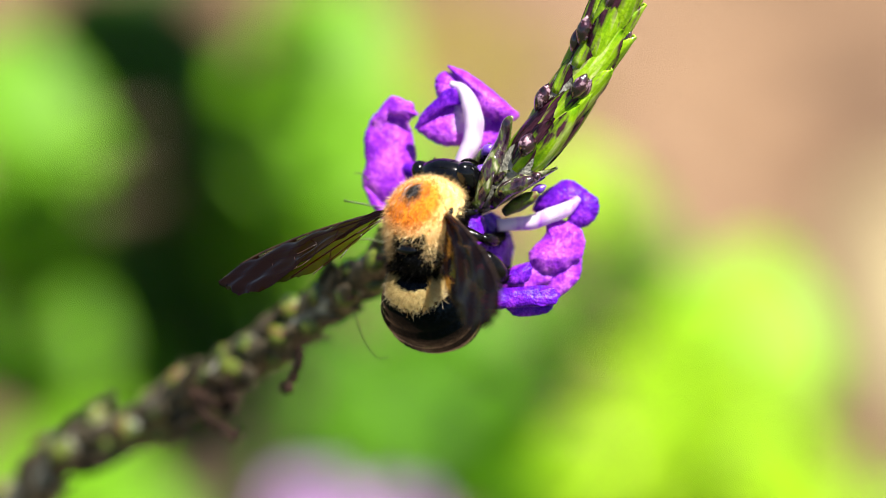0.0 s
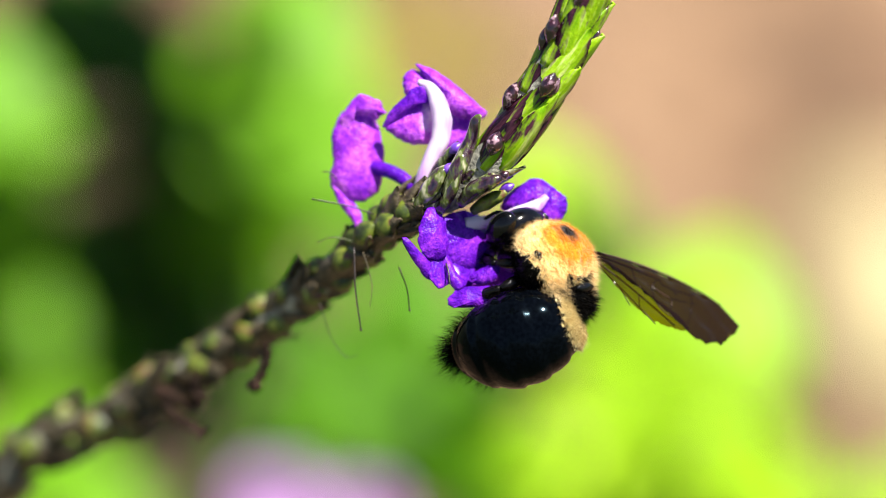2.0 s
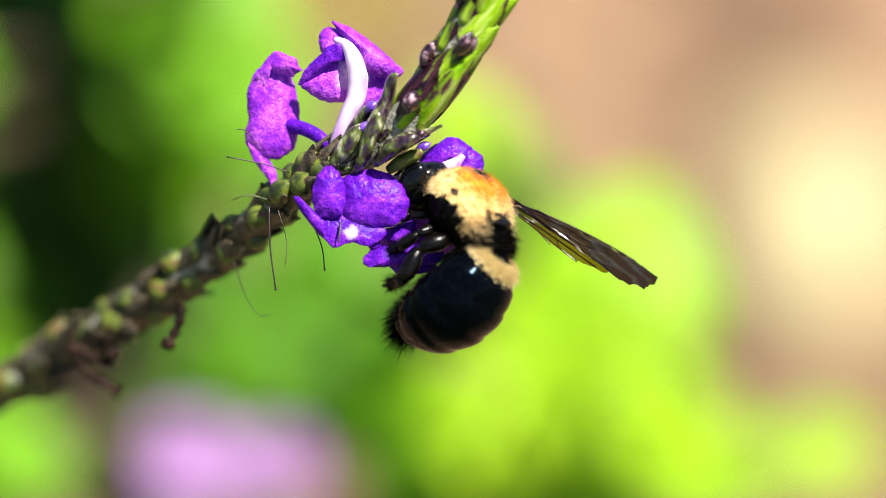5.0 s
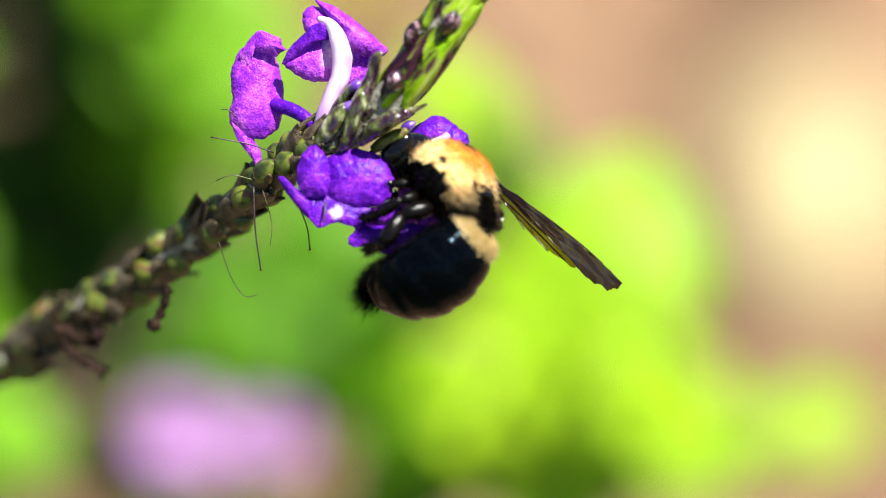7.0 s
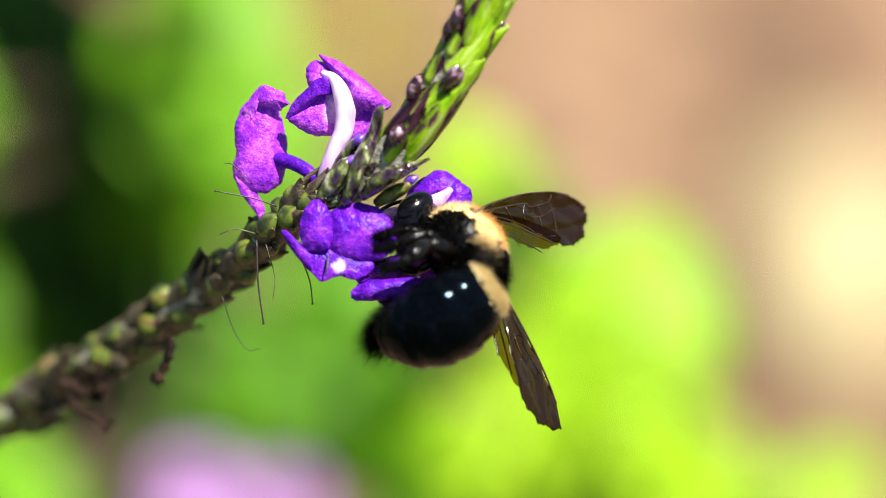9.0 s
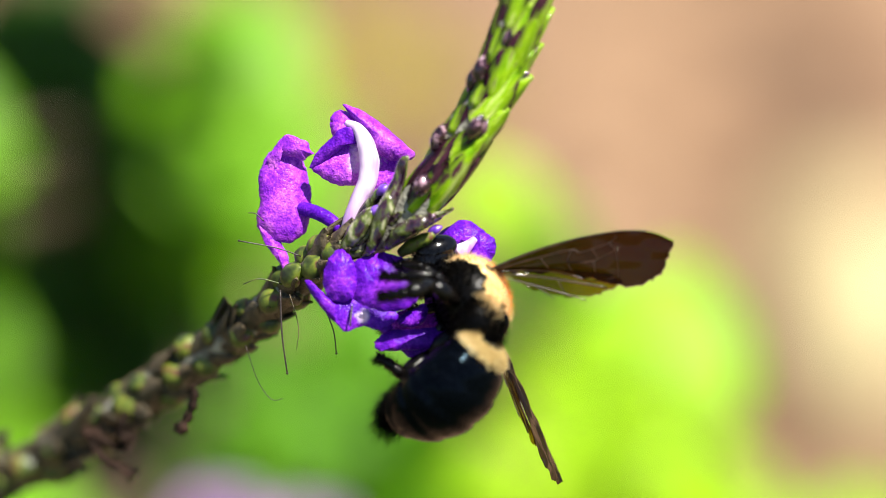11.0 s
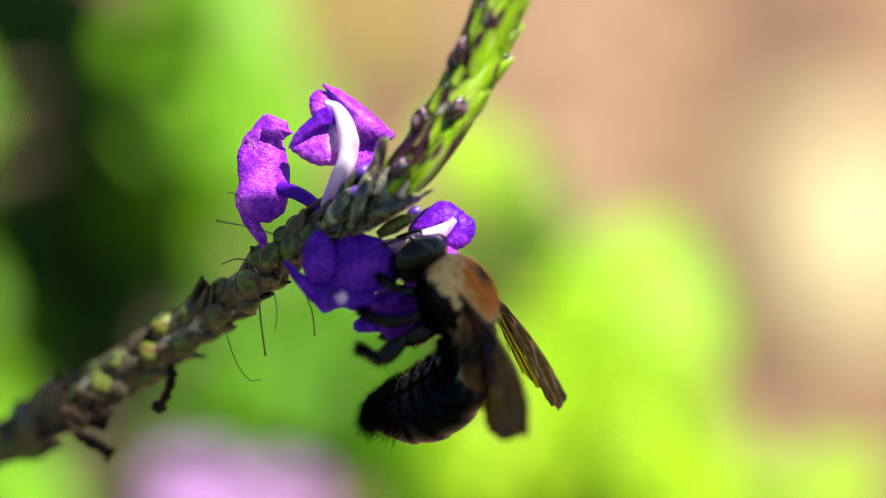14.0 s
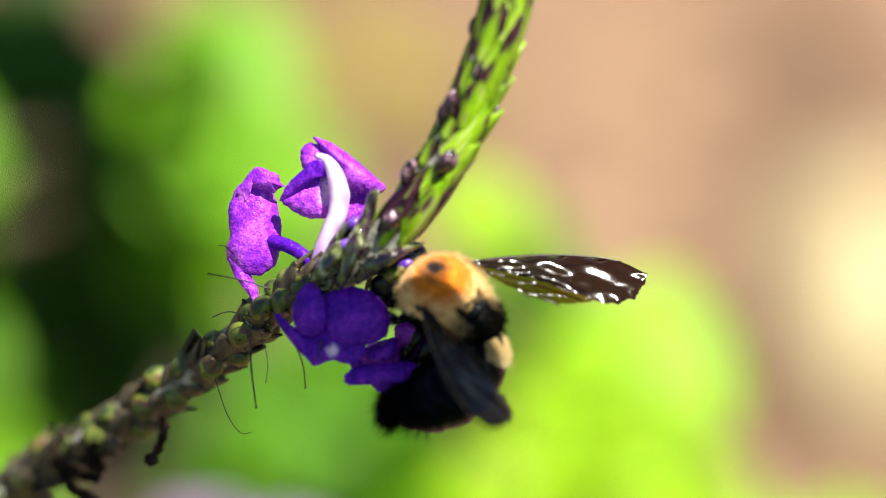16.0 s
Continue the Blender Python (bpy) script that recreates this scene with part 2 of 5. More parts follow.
def velvet_material(name, centre, rim, reach, smudge=None):
    """Dense underfur: colour runs out to the sides, with a dark smudge round a place on the back where there is one."""
    m, nt, b, out = material(name)
    tc = nt.nodes.new("ShaderNodeTexCoord")
    flat = nt.nodes.new("ShaderNodeVectorMath")
    flat.operation = "MULTIPLY"
    flat.inputs[1].default_value = (1000 / reach, 1000 / reach, 0)
    nt.links.new(tc.outputs["Object"], flat.inputs[0])
    ln = nt.nodes.new("ShaderNodeVectorMath")
    ln.operation = "LENGTH"
    nt.links.new(flat.outputs[0], ln.inputs[0])
    tufts = stretched(nt, (1500.0, 700.0, 1500.0), 5.0)
    col = ramp(nt, maths(nt, "MULTIPLY_ADD", tufts, 0.5, maths(nt, "ADD", ln.outputs["Value"], -0.25)), [(0.64, centre), (0.98, rim)])
    col = mixed(nt, ramp(nt, tufts, [(0.36, (0, 0, 0)), (0.56, (1, 1, 1))]), mixed(nt, 1.0, col, (0.80, 0.66, 0.48), "MULTIPLY"), col)
    if smudge:
        d = nt.nodes.new("ShaderNodeVectorMath")
        d.operation = "DISTANCE"
        d.inputs[1].default_value = smudge
        nt.links.new(tc.outputs["Object"], d.inputs[0])
        f = ramp(nt, maths(nt, "MULTIPLY_ADD", d.outputs["Value"], 310.0, maths(nt, "MULTIPLY_ADD", tufts, 0.4, -0.2)), [(0.22, (0, 0, 0)), (0.70, (1, 1, 1))])
        col = mixed(nt, f, (0.010, 0.004, 0.002), col)
    nt.links.new(col, b.inputs["Base Color"])
    b.inputs["Roughness"].default_value = 0.8
    b.inputs["Specular IOR Level"].default_value = 0.1
    b.inputs["Sheen Weight"].default_value = 0.3
    bump(nt, b, tufts, 1.0, 0.0006)
    return m


GOLD_VELVET = velvet_material("golden underfur", (0.64, 0.21, 0.010), (0.90, 0.66, 0.28), 4.4, (0, 0.0009, 0.0040))
PALE_VELVET = velvet_material("pale yellow underfur", (0.44, 0.36, 0.15), (0.80, 0.72, 0.42), 5.0)
GOLD_HAIR = hair_material("golden hair", (0.86, 0.34, 0.018), (0.97, 0.80, 0.45), 4.4, 0.38)
PALE_HAIR = hair_material("pale yellow hair", (0.64, 0.54, 0.26), (0.95, 0.90, 0.68), 5.0, 0.38)


def wing_material(name, film, tints, pleats):
    """Smoky brown film: clear enough to see through, glossy with a violet cast."""
    m, nt, b, out = material(name)
    tc = nt.nodes.new("ShaderNodeTexCoord")
    sep = nt.nodes.new("ShaderNodeSeparateXYZ")
    nt.links.new(tc.outputs["Object"], sep.inputs[0])
    mul = nt.nodes.new("ShaderNodeMath")
    mul.operation = "MULTIPLY"
    mul.inputs[1].default_value = 1000 / 19.0
    nt.links.new(sep.outputs[0], mul.inputs[0])
    tint = ramp(nt, mul.outputs[0], [(p, c) for p, c in zip((0.08, 0.45, 0.85), tints)])
    tr = nt.nodes.new("ShaderNodeBsdfTransparent")
    nt.links.new(tint, tr.inputs[0])
    b.inputs["Base Color"].default_value = (0.0045, 0.0016, 0.0008, 1)
    b.inputs["Roughness"].default_value = 0.13
    b.inputs["Specular IOR Level"].default_value = 0.24
    run = nt.nodes.new("ShaderNodeVectorMath")
    run.operation = "MULTIPLY"
    run.inputs[1].default_value = (90.0, 420.0, 1.0)
    nt.links.new(tc.outputs["Object"], run.inputs[0])
    pleat = node(nt, "ShaderNodeTexNoise", Scale=1.0, Detail=1.0)
    nt.links.new(run.outputs[0], pleat.inputs["Vector"])
    bump(nt, b, pleat.outputs["Fac"], 0.9, pleats)
    mx = nt.nodes.new("ShaderNodeMixShader")
    mx.inputs[0].default_value = film
    nt.links.new(tr.outputs[0], mx.inputs[1])
    nt.links.new(b.outputs[0], mx.inputs[2])
    nt.links.new(mx.outputs[0], out.inputs[0])
    return m


WING = wing_material("smoky wing membrane", 0.80, ((0.56, 0.25, 0.035), (0.36, 0.14, 0.016), (0.20, 0.065, 0.009)), 0.0005)
HIND_WING = wing_material("amber hind-wing membrane", 0.40, ((0.66, 0.42, 0.12), (0.55, 0.32, 0.07), (0.36, 0.17, 0.03)), 0.0026)
VEIN = simple("dark wing vein", (0.01, 0.005, 0.003), (0.04, 0.018, 0.008), 0.3, 900.0, bumpy=0)
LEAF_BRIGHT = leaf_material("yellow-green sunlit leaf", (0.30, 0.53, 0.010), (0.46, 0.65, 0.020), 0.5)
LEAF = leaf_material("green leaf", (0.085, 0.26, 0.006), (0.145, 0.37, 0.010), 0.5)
LEAF_VIVID = leaf_material("vivid green leaf", (0.14, 0.36, 0.007), (0.225, 0.46, 0.011), 0.5)
LEAF_OLIVE = leaf_material("yellowing olive leaf", (0.26, 0.21, 0.03), (0.36, 0.28, 0.05), 0.4)
# darker copy of the green leaf: the thicket's shade is put into its colour
LEAF_SHADED = leaf_material("green leaf darkened as shade", (0.032, 0.105, 0.006), (0.066, 0.18, 0.008), 0.4)
LILAC = leaf_material("lilac petal", (0.48, 0.22, 0.58), (0.68, 0.40, 0.72), 0.4)
WOOD = simple("brown twig", (0.07, 0.045, 0.025), (0.16, 0.11, 0.07), 0.8, 200.0, depth=0.001)


def ground_material():
    m, nt, b, out = material("brown mulch and soil")
    big = noise_of(nt, 13.0, 3.0)
    small = noise_of(nt, 140.0, 6.0)
    col = ramp(nt, big, [(0.36, (0.12, 0.068, 0.036)), (0.50, (0.25, 0.145, 0.078)), (0.64, (0.40, 0.265, 0.16))])
    col = mixed(nt, small, mixed(nt, 1.0, col, (0.5, 0.45, 0.4), "MULTIPLY"), col)
    # beyond the tan mulch bed the unseen ground is darkened to cut bounced light
    tc = nt.nodes.new("ShaderNodeTexCoord")
    d = nt.nodes.new("ShaderNodeVectorMath")
    d.operation = "DISTANCE"
    d.inputs[1].default_value = (0.05, 1.25, 0.0)
    nt.links.new(tc.outputs["Object"], d.inputs[0])
    edge = maths(nt, "MULTIPLY_ADD", noise_of(nt, 1.7, 5.0), 0.9, maths(nt, "MULTIPLY_ADD", d.outputs["Value"], 0.4, -0.25))
    f = ramp(nt, maths(nt, "MULTIPLY_ADD", big, 0.08, edge), [(0.86, (0, 0, 0)), (0.92, (1, 1, 1))])
    col = mixed(nt, f, col, ramp(nt, small, [(0.35, (0.022, 0.032, 0.010)), (0.65, (0.06, 0.075, 0.022))]))
    nt.links.new(col, b.inputs["Base Color"])
    b.inputs["Roughness"].default_value = 0.9
    bump(nt, b, small, 0.8, 0.01)
    return m


GROUND = ground_material()
STONE = simple("pale limestone", (0.30, 0.24, 0.12), (0.44, 0.37, 0.19), 0.8, 60.0, depth=0.004)


# ---- mesh helpers ----
def finish(name, bm, mat, smooth=True):
    me = bpy.data.meshes.new(name)
    bm.normal_update()
    bm.to_mesh(me)
    bm.free()
    if smooth:
        me.polygons.foreach_set("use_smooth", [True] * len(me.polygons))
    me.materials.append(mat)
    return me


def part(name, bm, mat, parent=None, label=""):
    """Links a bmesh (or a mesh made before) as one object under a thing or a part."""
    me = bm if isinstance(bm, bpy.types.Mesh) else finish(name, bm, mat)
    ob = new(name, me)
    ob.parent = parent
    if label:
        tagged(ob, label)
    return ob


def thing(name, m, label, category, group="", kind=""):
    ob = new(name)
    ob.empty_display_size = 0.01
    ob.matrix_world = m
    return tagged(ob, label, category, group, kind)


def spline(points, n):
    """A smooth line through points (Catmull-Rom), n steps to each span."""
    p = [Vector(q) for q in points]
    p = [p[0] * 2 - p[1]] + p + [p[-1] * 2 - p[-2]]
    out = []
    for i in range(1, len(p) - 2):
        for k in range(n):
            t = k / n
            a, b, c, d = p[i - 1], p[i], p[i + 1], p[i + 2]
            out.append(0.5 * (2 * b + (c - a) * t + (2 * a - 5 * b + 4 * c - d) * t * t + (3 * b - a - 3 * c + d) * t ** 3))
    out.append(p[-2])
    return out


def tube(bm, pts, radii, sides=8, flat=1.0, ripple=0.0):
    """A closed tube along pts with a radius at each point."""
    pts = [Vector(p) for p in pts]
    if isinstance(radii, (int, float)):
        radii = [radii] * len(pts)
    up = Vector((0.13, 0.71, 0.69))
    rings = []
    for i, p in enumerate(pts):
        t = (pts[min(i + 1, len(pts) - 1)] - pts[max(i - 1, 0)]).normalized()
        a = (up - t * up.dot(t)).normalized()
        b = t.cross(a)
        up = a
        ring = []
        for k in range(sides):
            w = 2 * math.pi * k / sides
            r = radii[i] * (1 + ripple * noise.noise(p * 900 + Vector((k * 3.1, 0, 0))))
            ring.append(bm.verts.new(p + (a * math.cos(w) + b * math.sin(w) * flat) * r))
        rings.append(ring)
    for r0, r1 in zip(rings, rings[1:]):
        for k in range(sides):
            bm.faces.new((r0[k], r0[(k + 1) % sides], r1[(k + 1) % sides], r1[k]))
    bm.faces.new(rings[0][::-1])
    bm.faces.new(rings[-1])
    return bm


def bead(bm, centre, axis, length, width, depth, rings=8, sides=10, sharp=1.0):
    """An oval body along axis, pointed at its far end when sharp > 1."""
    axis = Vector(axis).normalized()
    a = axis.orthogonal().normalized()
    b = axis.cross(a)
    pts = []
    for i in range(rings + 1):
        t = i / rings
        r = math.sin(math.pi * t ** (1 / sharp)) ** 0.8 if 0 < t < 1 else 0.02
        pts.append((Vector(centre) + axis * (t - 0.5) * length, r))
    prev = None
    for p, r in pts:
        ring = [bm.verts.new(p + a * math.cos(w) * r * width / 2 + b * math.sin(w) * r * depth / 2)
                for w in (2 * math.pi * k / sides for k in range(sides))]
        if prev:
            for k in range(sides):
                bm.faces.new((prev[k], prev[(k + 1) % sides], ring[(k + 1) % sides], ring[k]))
        else:
            bm.faces.new(ring[::-1])
        prev = ring
    bm.faces.new(prev)
    return bm


def blade(length, width, belly=0.5, curl=0.0, fold=0.0, ruffle=0.0, thick=0.00012, nx=10, ny=14, seed=0, tip=1.0, base=0.15, cup=0.0):
    """A petal or leaf lying along +y from the origin with its face to +z. belly: where it is widest; curl: radians it bends back;
    fold: how far the sides rise along the midrib; ruffle: waves along its rim; tip: 1 is round, more is pointed."""
    bm = bmesh.new()
    rnd = random.Random(seed)
    ph = [rnd.uniform(0, 6.28) for _ in range(4)]
    grid = []
    for j in range(ny + 1):
        t = j / ny
        g = t ** (math.log(0.5) / math.log(belly))
        w = max(base * (1 - t), math.sin(math.pi * min(max(g, 0), 1)) ** (0.6 * tip)) * width / 2
        w = max(w, width * 0.02)
        ang = curl * t
        if abs(curl) > 1e-4:
            y, z = length * math.sin(ang) / curl, -length * (1 - math.cos(ang)) / curl
        else:
            y, z = length * t, 0
        row = []
        for i in range(nx + 1):
            s = 2 * i / nx - 1
            edge = abs(s) ** 2
            dz = fold * abs(s) * w + cup * edge * w
            dz += ruffle * (edge * 0.9 + 0.25 * t) * width * (math.sin(7.3 * t + 2.2 * s + ph[0]) * 0.5 + math.sin(13 * t * (1 + 0.2 * s) + ph[1]) * 0.3 + math.sin(4.1 * s + ph[2]) * 0.3 * t)
            nick = 1 + ruffle * 0.35 * math.sin(15 * t + ph[3] + s * 2)
            row.append((s * w * nick, y + math.sin(ang) * dz, z + math.cos(ang) * dz))
        grid.append(row)
    front = [[bm.verts.new(p) for p in row] for row in grid]
    for j in range(ny):
        for i in range(nx):
            bm.faces.new((front[j][i], front[j][i + 1], front[j + 1][i + 1], front[j + 1][i]))
    if thick:
        bm.normal_update()
        bmesh.ops.solidify(bm, geom=bm.faces[:], thickness=thick)
    return bm


def frame_of(origin, along, face):
    """A pose whose y runs along and whose z looks to face as nearly as it can."""
    y = Vector(along).normalized()
    f = Vector(face)
    z = (f - y * f.dot(y)).normalized()
    x = y.cross(z)
    m = Matrix((x, y, z)).transposed().to_4x4()
    m.translation = Vector(origin)
    return m


def hairs(name, mat, roots, normals, lengths, width, sweep, seed, parent, label="", spread=0.45):
    """A coat of single hairs, each a tapering bent strip."""
    rng = np.random.default_rng(seed)
    n = len(roots)
    nrm = normals + rng.normal(0, spread, (n, 3)) * 0.6
    nrm /= np.linalg.norm(nrm, axis=1)[:, None]
    sw = np.asarray(sweep, float) + rng.normal(0, spread, (n, 3))
    side = np.cross(nrm, sw + rng.normal(0, 0.25, (n, 3)))
    side /= np.linalg.norm(side, axis=1)[:, None] + 1e-9
    L = np.asarray(lengths)[:, None]
    p0 = roots - nrm * L * 0.1
    p1 = roots + nrm * L * 0.50 + sw * L * 0.16
    p2 = roots + nrm * L * 0.76 + sw * L * 0.70
    w = width
    v = np.stack([p0 - side * w, p0 + side * w, p1 - side * w * 0.8, p1 + side * w * 0.8, p2], 1).reshape(-1, 3)
    k = np.arange(n) * 5
    faces = [(a, a + 1, a + 3, a + 2) for a in k.tolist()] + [(a + 2, a + 3, a + 4) for a in k.tolist()]
    me = bpy.data.meshes.new(name)
    me.from_pydata(v.tolist(), [], faces)
    me.materials.append(mat)
    return tagged(part(name, me, mat, parent, label), kind="stuff")


# ---- the ground and the far garden ----
def build_ground():
    bm = bmesh.new()
    ring = [0.0, 0.15, 0.3, 0.5, 0.75, 1.0, 1.3, 1.7, 2.2, 3.0, 5.0, 10.0, 40.0, 400.0, 2500.0]
    sides = 96
    prev = None
    for r in ring:
        row = []
        for k in range(sides if r else 1):
            a = 2 * math.pi * k / sides
            x, y = r * math.cos(a), 0.9 + r * math.sin(a)
            z = 0.012 * noise.noise(Vector((x * 9, y * 9, 0))) + 0.006 * noise.noise(Vector((x * 31, y * 31, 4))) if r < 5 else 0
            row.append(bm.verts.new((x, y, z - 0.006)))
        if prev:
            for k in range(sides):
                if len(prev) == 1:
                    bm.faces.new((prev[0], row[k], row[(k + 1) % sides]))
                else:
                    bm.faces.new((prev[k], row[k], row[(k + 1) % sides], prev[(k + 1) % sides]))
        prev = row
    ob = part("ground", bm, GROUND)
    tagged(ob, "brown mulch-covered garden soil in the sun", "ground", kind="structure")


build_ground()


def build_mulch():
    """Chips of bark lying loose over the soil behind the flowers."""
    rnd = random.Random(5)
    bm = bmesh.new()
    for _ in range(1500):
        x, y = rnd.uniform(-0.5, 0.6), rnd.uniform(0.3, 1.9)
        m = pose(x, y, 0.004, rnd.uniform(-20, 20), rnd.uniform(-20, 20), rnd.uniform(0, 360))
        l, w, h = rnd.uniform(0.01, 0.03), rnd.uniform(0.004, 0.012), rnd.uniform(0.002, 0.005)
        vs = [bm.verts.new(m @ Vector((sx * l / 2 * rnd.uniform(0.7, 1), sy * w / 2 * rnd.uniform(0.7, 1), sz * h / 2)))
              for sz in (-1, 1) for sx, sy in ((-1, -1), (1, -1), (1, 1), (-1, 1))]
        for q in ((3, 2, 1, 0), (4, 5, 6, 7), (0, 1, 5, 4), (1, 2, 6, 5), (2, 3, 7, 6), (3, 0, 4, 7)):
            bm.faces.new([vs[i] for i in q])
    me = finish("bark_mulch", bm, GROUND, smooth=False)
    tagged(part("bark_mulch", me, GROUND), "loose chips of tan bark mulch on the soil", "mulch", kind="stuff")


build_mulch()


def far(x, z, y):
    """A place behind the flowers: x and z as they would stand in the plane of the flowers, y millimetres behind it."""
    s = (REACH + y) / REACH
    return (x * s, y, z * s)


def broad_leaf(parent, at, along, face, length, width, mat, seed, curl=0.5, stalk_to=None):
    """One broad leaf with a midrib; along and face in the view frame."""
    bm = blade(length / 1000, width / 1000, 0.42, curl, 0.12, 0.035, 0.0004, 10, 16, seed, 1.25, 0.05)
    start = Vector(at) - Vector(along).normalized() * length * 0.5
    m = frame_of(start / 1000, along, face)
    ob = part("leaf", bm, mat, parent)
    ob.matrix_local = m
    rib = tube(bmesh.new(), [(0, length / 1000 * t, 0.0006 - (length / 1000) * (1 - math.cos(curl * t)) / curl if curl else 0.0006) for t in (0, 0.3, 0.6, 0.95)],
               [0.0011, 0.0008, 0.0006, 0.0003], 5)
    r = part("midrib", rib, mat, ob)
    if stalk_to:
        s0, s1 = start, Vector(stalk_to)
        mid = (s0 + s1) / 2 + Vector((0, 8, -6))
        p = part("petiole", tube(bmesh.new(), [q / 1000 for q in spline([s0, mid, s1], 5)], [0.0012] * 11, 6), WOOD, parent)
    return ob


def shrub(name, label, stem, leaves, group=""):
    """A shrub: a curved woody stem down to the ground and leaves on stalks. leaves: x, z, y, along, face, length, width, material."""
    root = thing(name, VIEW, label, "shrub", group)
    pts = spline(stem, 8)
    n = len(pts)
    part("stem", tube(bmesh.new(), [p / 1000 for p in pts], [0.0022 + 0.0035 * i / n for i in range(n)], 8, ripple=0.1), WOOD, root)
    for i, (x, z, y, along, face, l, w, mat) in enumerate(leaves):
        at = far(x, z, y)
        start = Vector(at) - Vector(along).normalized() * l * 0.5
        near = min(pts, key=lambda p: (p - start).length)
        broad_leaf(root, at, along, face, l * 0.96, w * 0.96, mat, i * 7 + len(name), 0.5, near)
        rnd = random.Random(i * 13 + len(label))
        for k in range(2):
            a = rnd.uniform(0, 6.28)
            spot = far(x + 0.24 * w * math.cos(a), z + 0.24 * l * math.sin(a), y + rnd.uniform(-25, 45))
            way = (math.cos(a) + rnd.uniform(-0.5, 0.5), rnd.uniform(-0.3, 0.3), math.sin(a) + rnd.uniform(-0.5, 0.5))
            size = rnd.uniform(0.36, 0.52)
            start = Vector(spot) - Vector(way).normalized() * l * size * 0.5
            broad_leaf(root, spot, way, Vector(face) + Vector((rnd.uniform(-0.3, 0.3), 0, rnd.uniform(-0.3, 0.3))), l * size, w * size, mat, i * 31 + k, 0.6, min(pts, key=lambda p: (p - start).length))
    return root


def ground_point(x, y):
    """The view-frame place on the soil at that x and y."""
    return (x, y, (y * math.sin(radians(TILT)) - 600) / math.cos(radians(TILT)))


UPF = (0.3, -0.7, 0.7)
SUNNY = (0.3, -0.7, 0.65)
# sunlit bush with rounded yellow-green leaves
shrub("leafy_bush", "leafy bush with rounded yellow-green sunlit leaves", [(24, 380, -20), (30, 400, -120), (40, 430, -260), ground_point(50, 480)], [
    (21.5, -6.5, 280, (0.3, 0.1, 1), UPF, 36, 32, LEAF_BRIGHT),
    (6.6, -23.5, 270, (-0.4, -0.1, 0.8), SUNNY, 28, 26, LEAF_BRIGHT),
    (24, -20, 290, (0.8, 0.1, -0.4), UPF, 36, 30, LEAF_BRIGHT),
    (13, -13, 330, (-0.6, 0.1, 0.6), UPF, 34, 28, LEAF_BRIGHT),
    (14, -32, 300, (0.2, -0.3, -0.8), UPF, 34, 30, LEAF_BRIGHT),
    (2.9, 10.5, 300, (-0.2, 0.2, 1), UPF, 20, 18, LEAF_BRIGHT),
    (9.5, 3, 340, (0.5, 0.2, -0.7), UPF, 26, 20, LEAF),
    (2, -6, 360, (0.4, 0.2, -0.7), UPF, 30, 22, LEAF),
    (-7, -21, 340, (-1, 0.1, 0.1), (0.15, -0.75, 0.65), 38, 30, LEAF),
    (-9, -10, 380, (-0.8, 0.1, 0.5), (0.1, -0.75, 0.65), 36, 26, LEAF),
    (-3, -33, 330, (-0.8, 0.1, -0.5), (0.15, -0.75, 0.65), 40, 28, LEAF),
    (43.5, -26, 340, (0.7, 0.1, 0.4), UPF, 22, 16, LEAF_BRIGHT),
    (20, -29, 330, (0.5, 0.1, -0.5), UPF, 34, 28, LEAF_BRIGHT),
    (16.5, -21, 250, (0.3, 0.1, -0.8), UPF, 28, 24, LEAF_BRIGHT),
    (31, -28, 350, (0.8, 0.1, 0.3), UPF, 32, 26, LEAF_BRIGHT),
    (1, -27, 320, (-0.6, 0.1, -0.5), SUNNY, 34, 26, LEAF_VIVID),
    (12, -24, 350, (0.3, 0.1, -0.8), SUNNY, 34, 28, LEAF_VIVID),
])
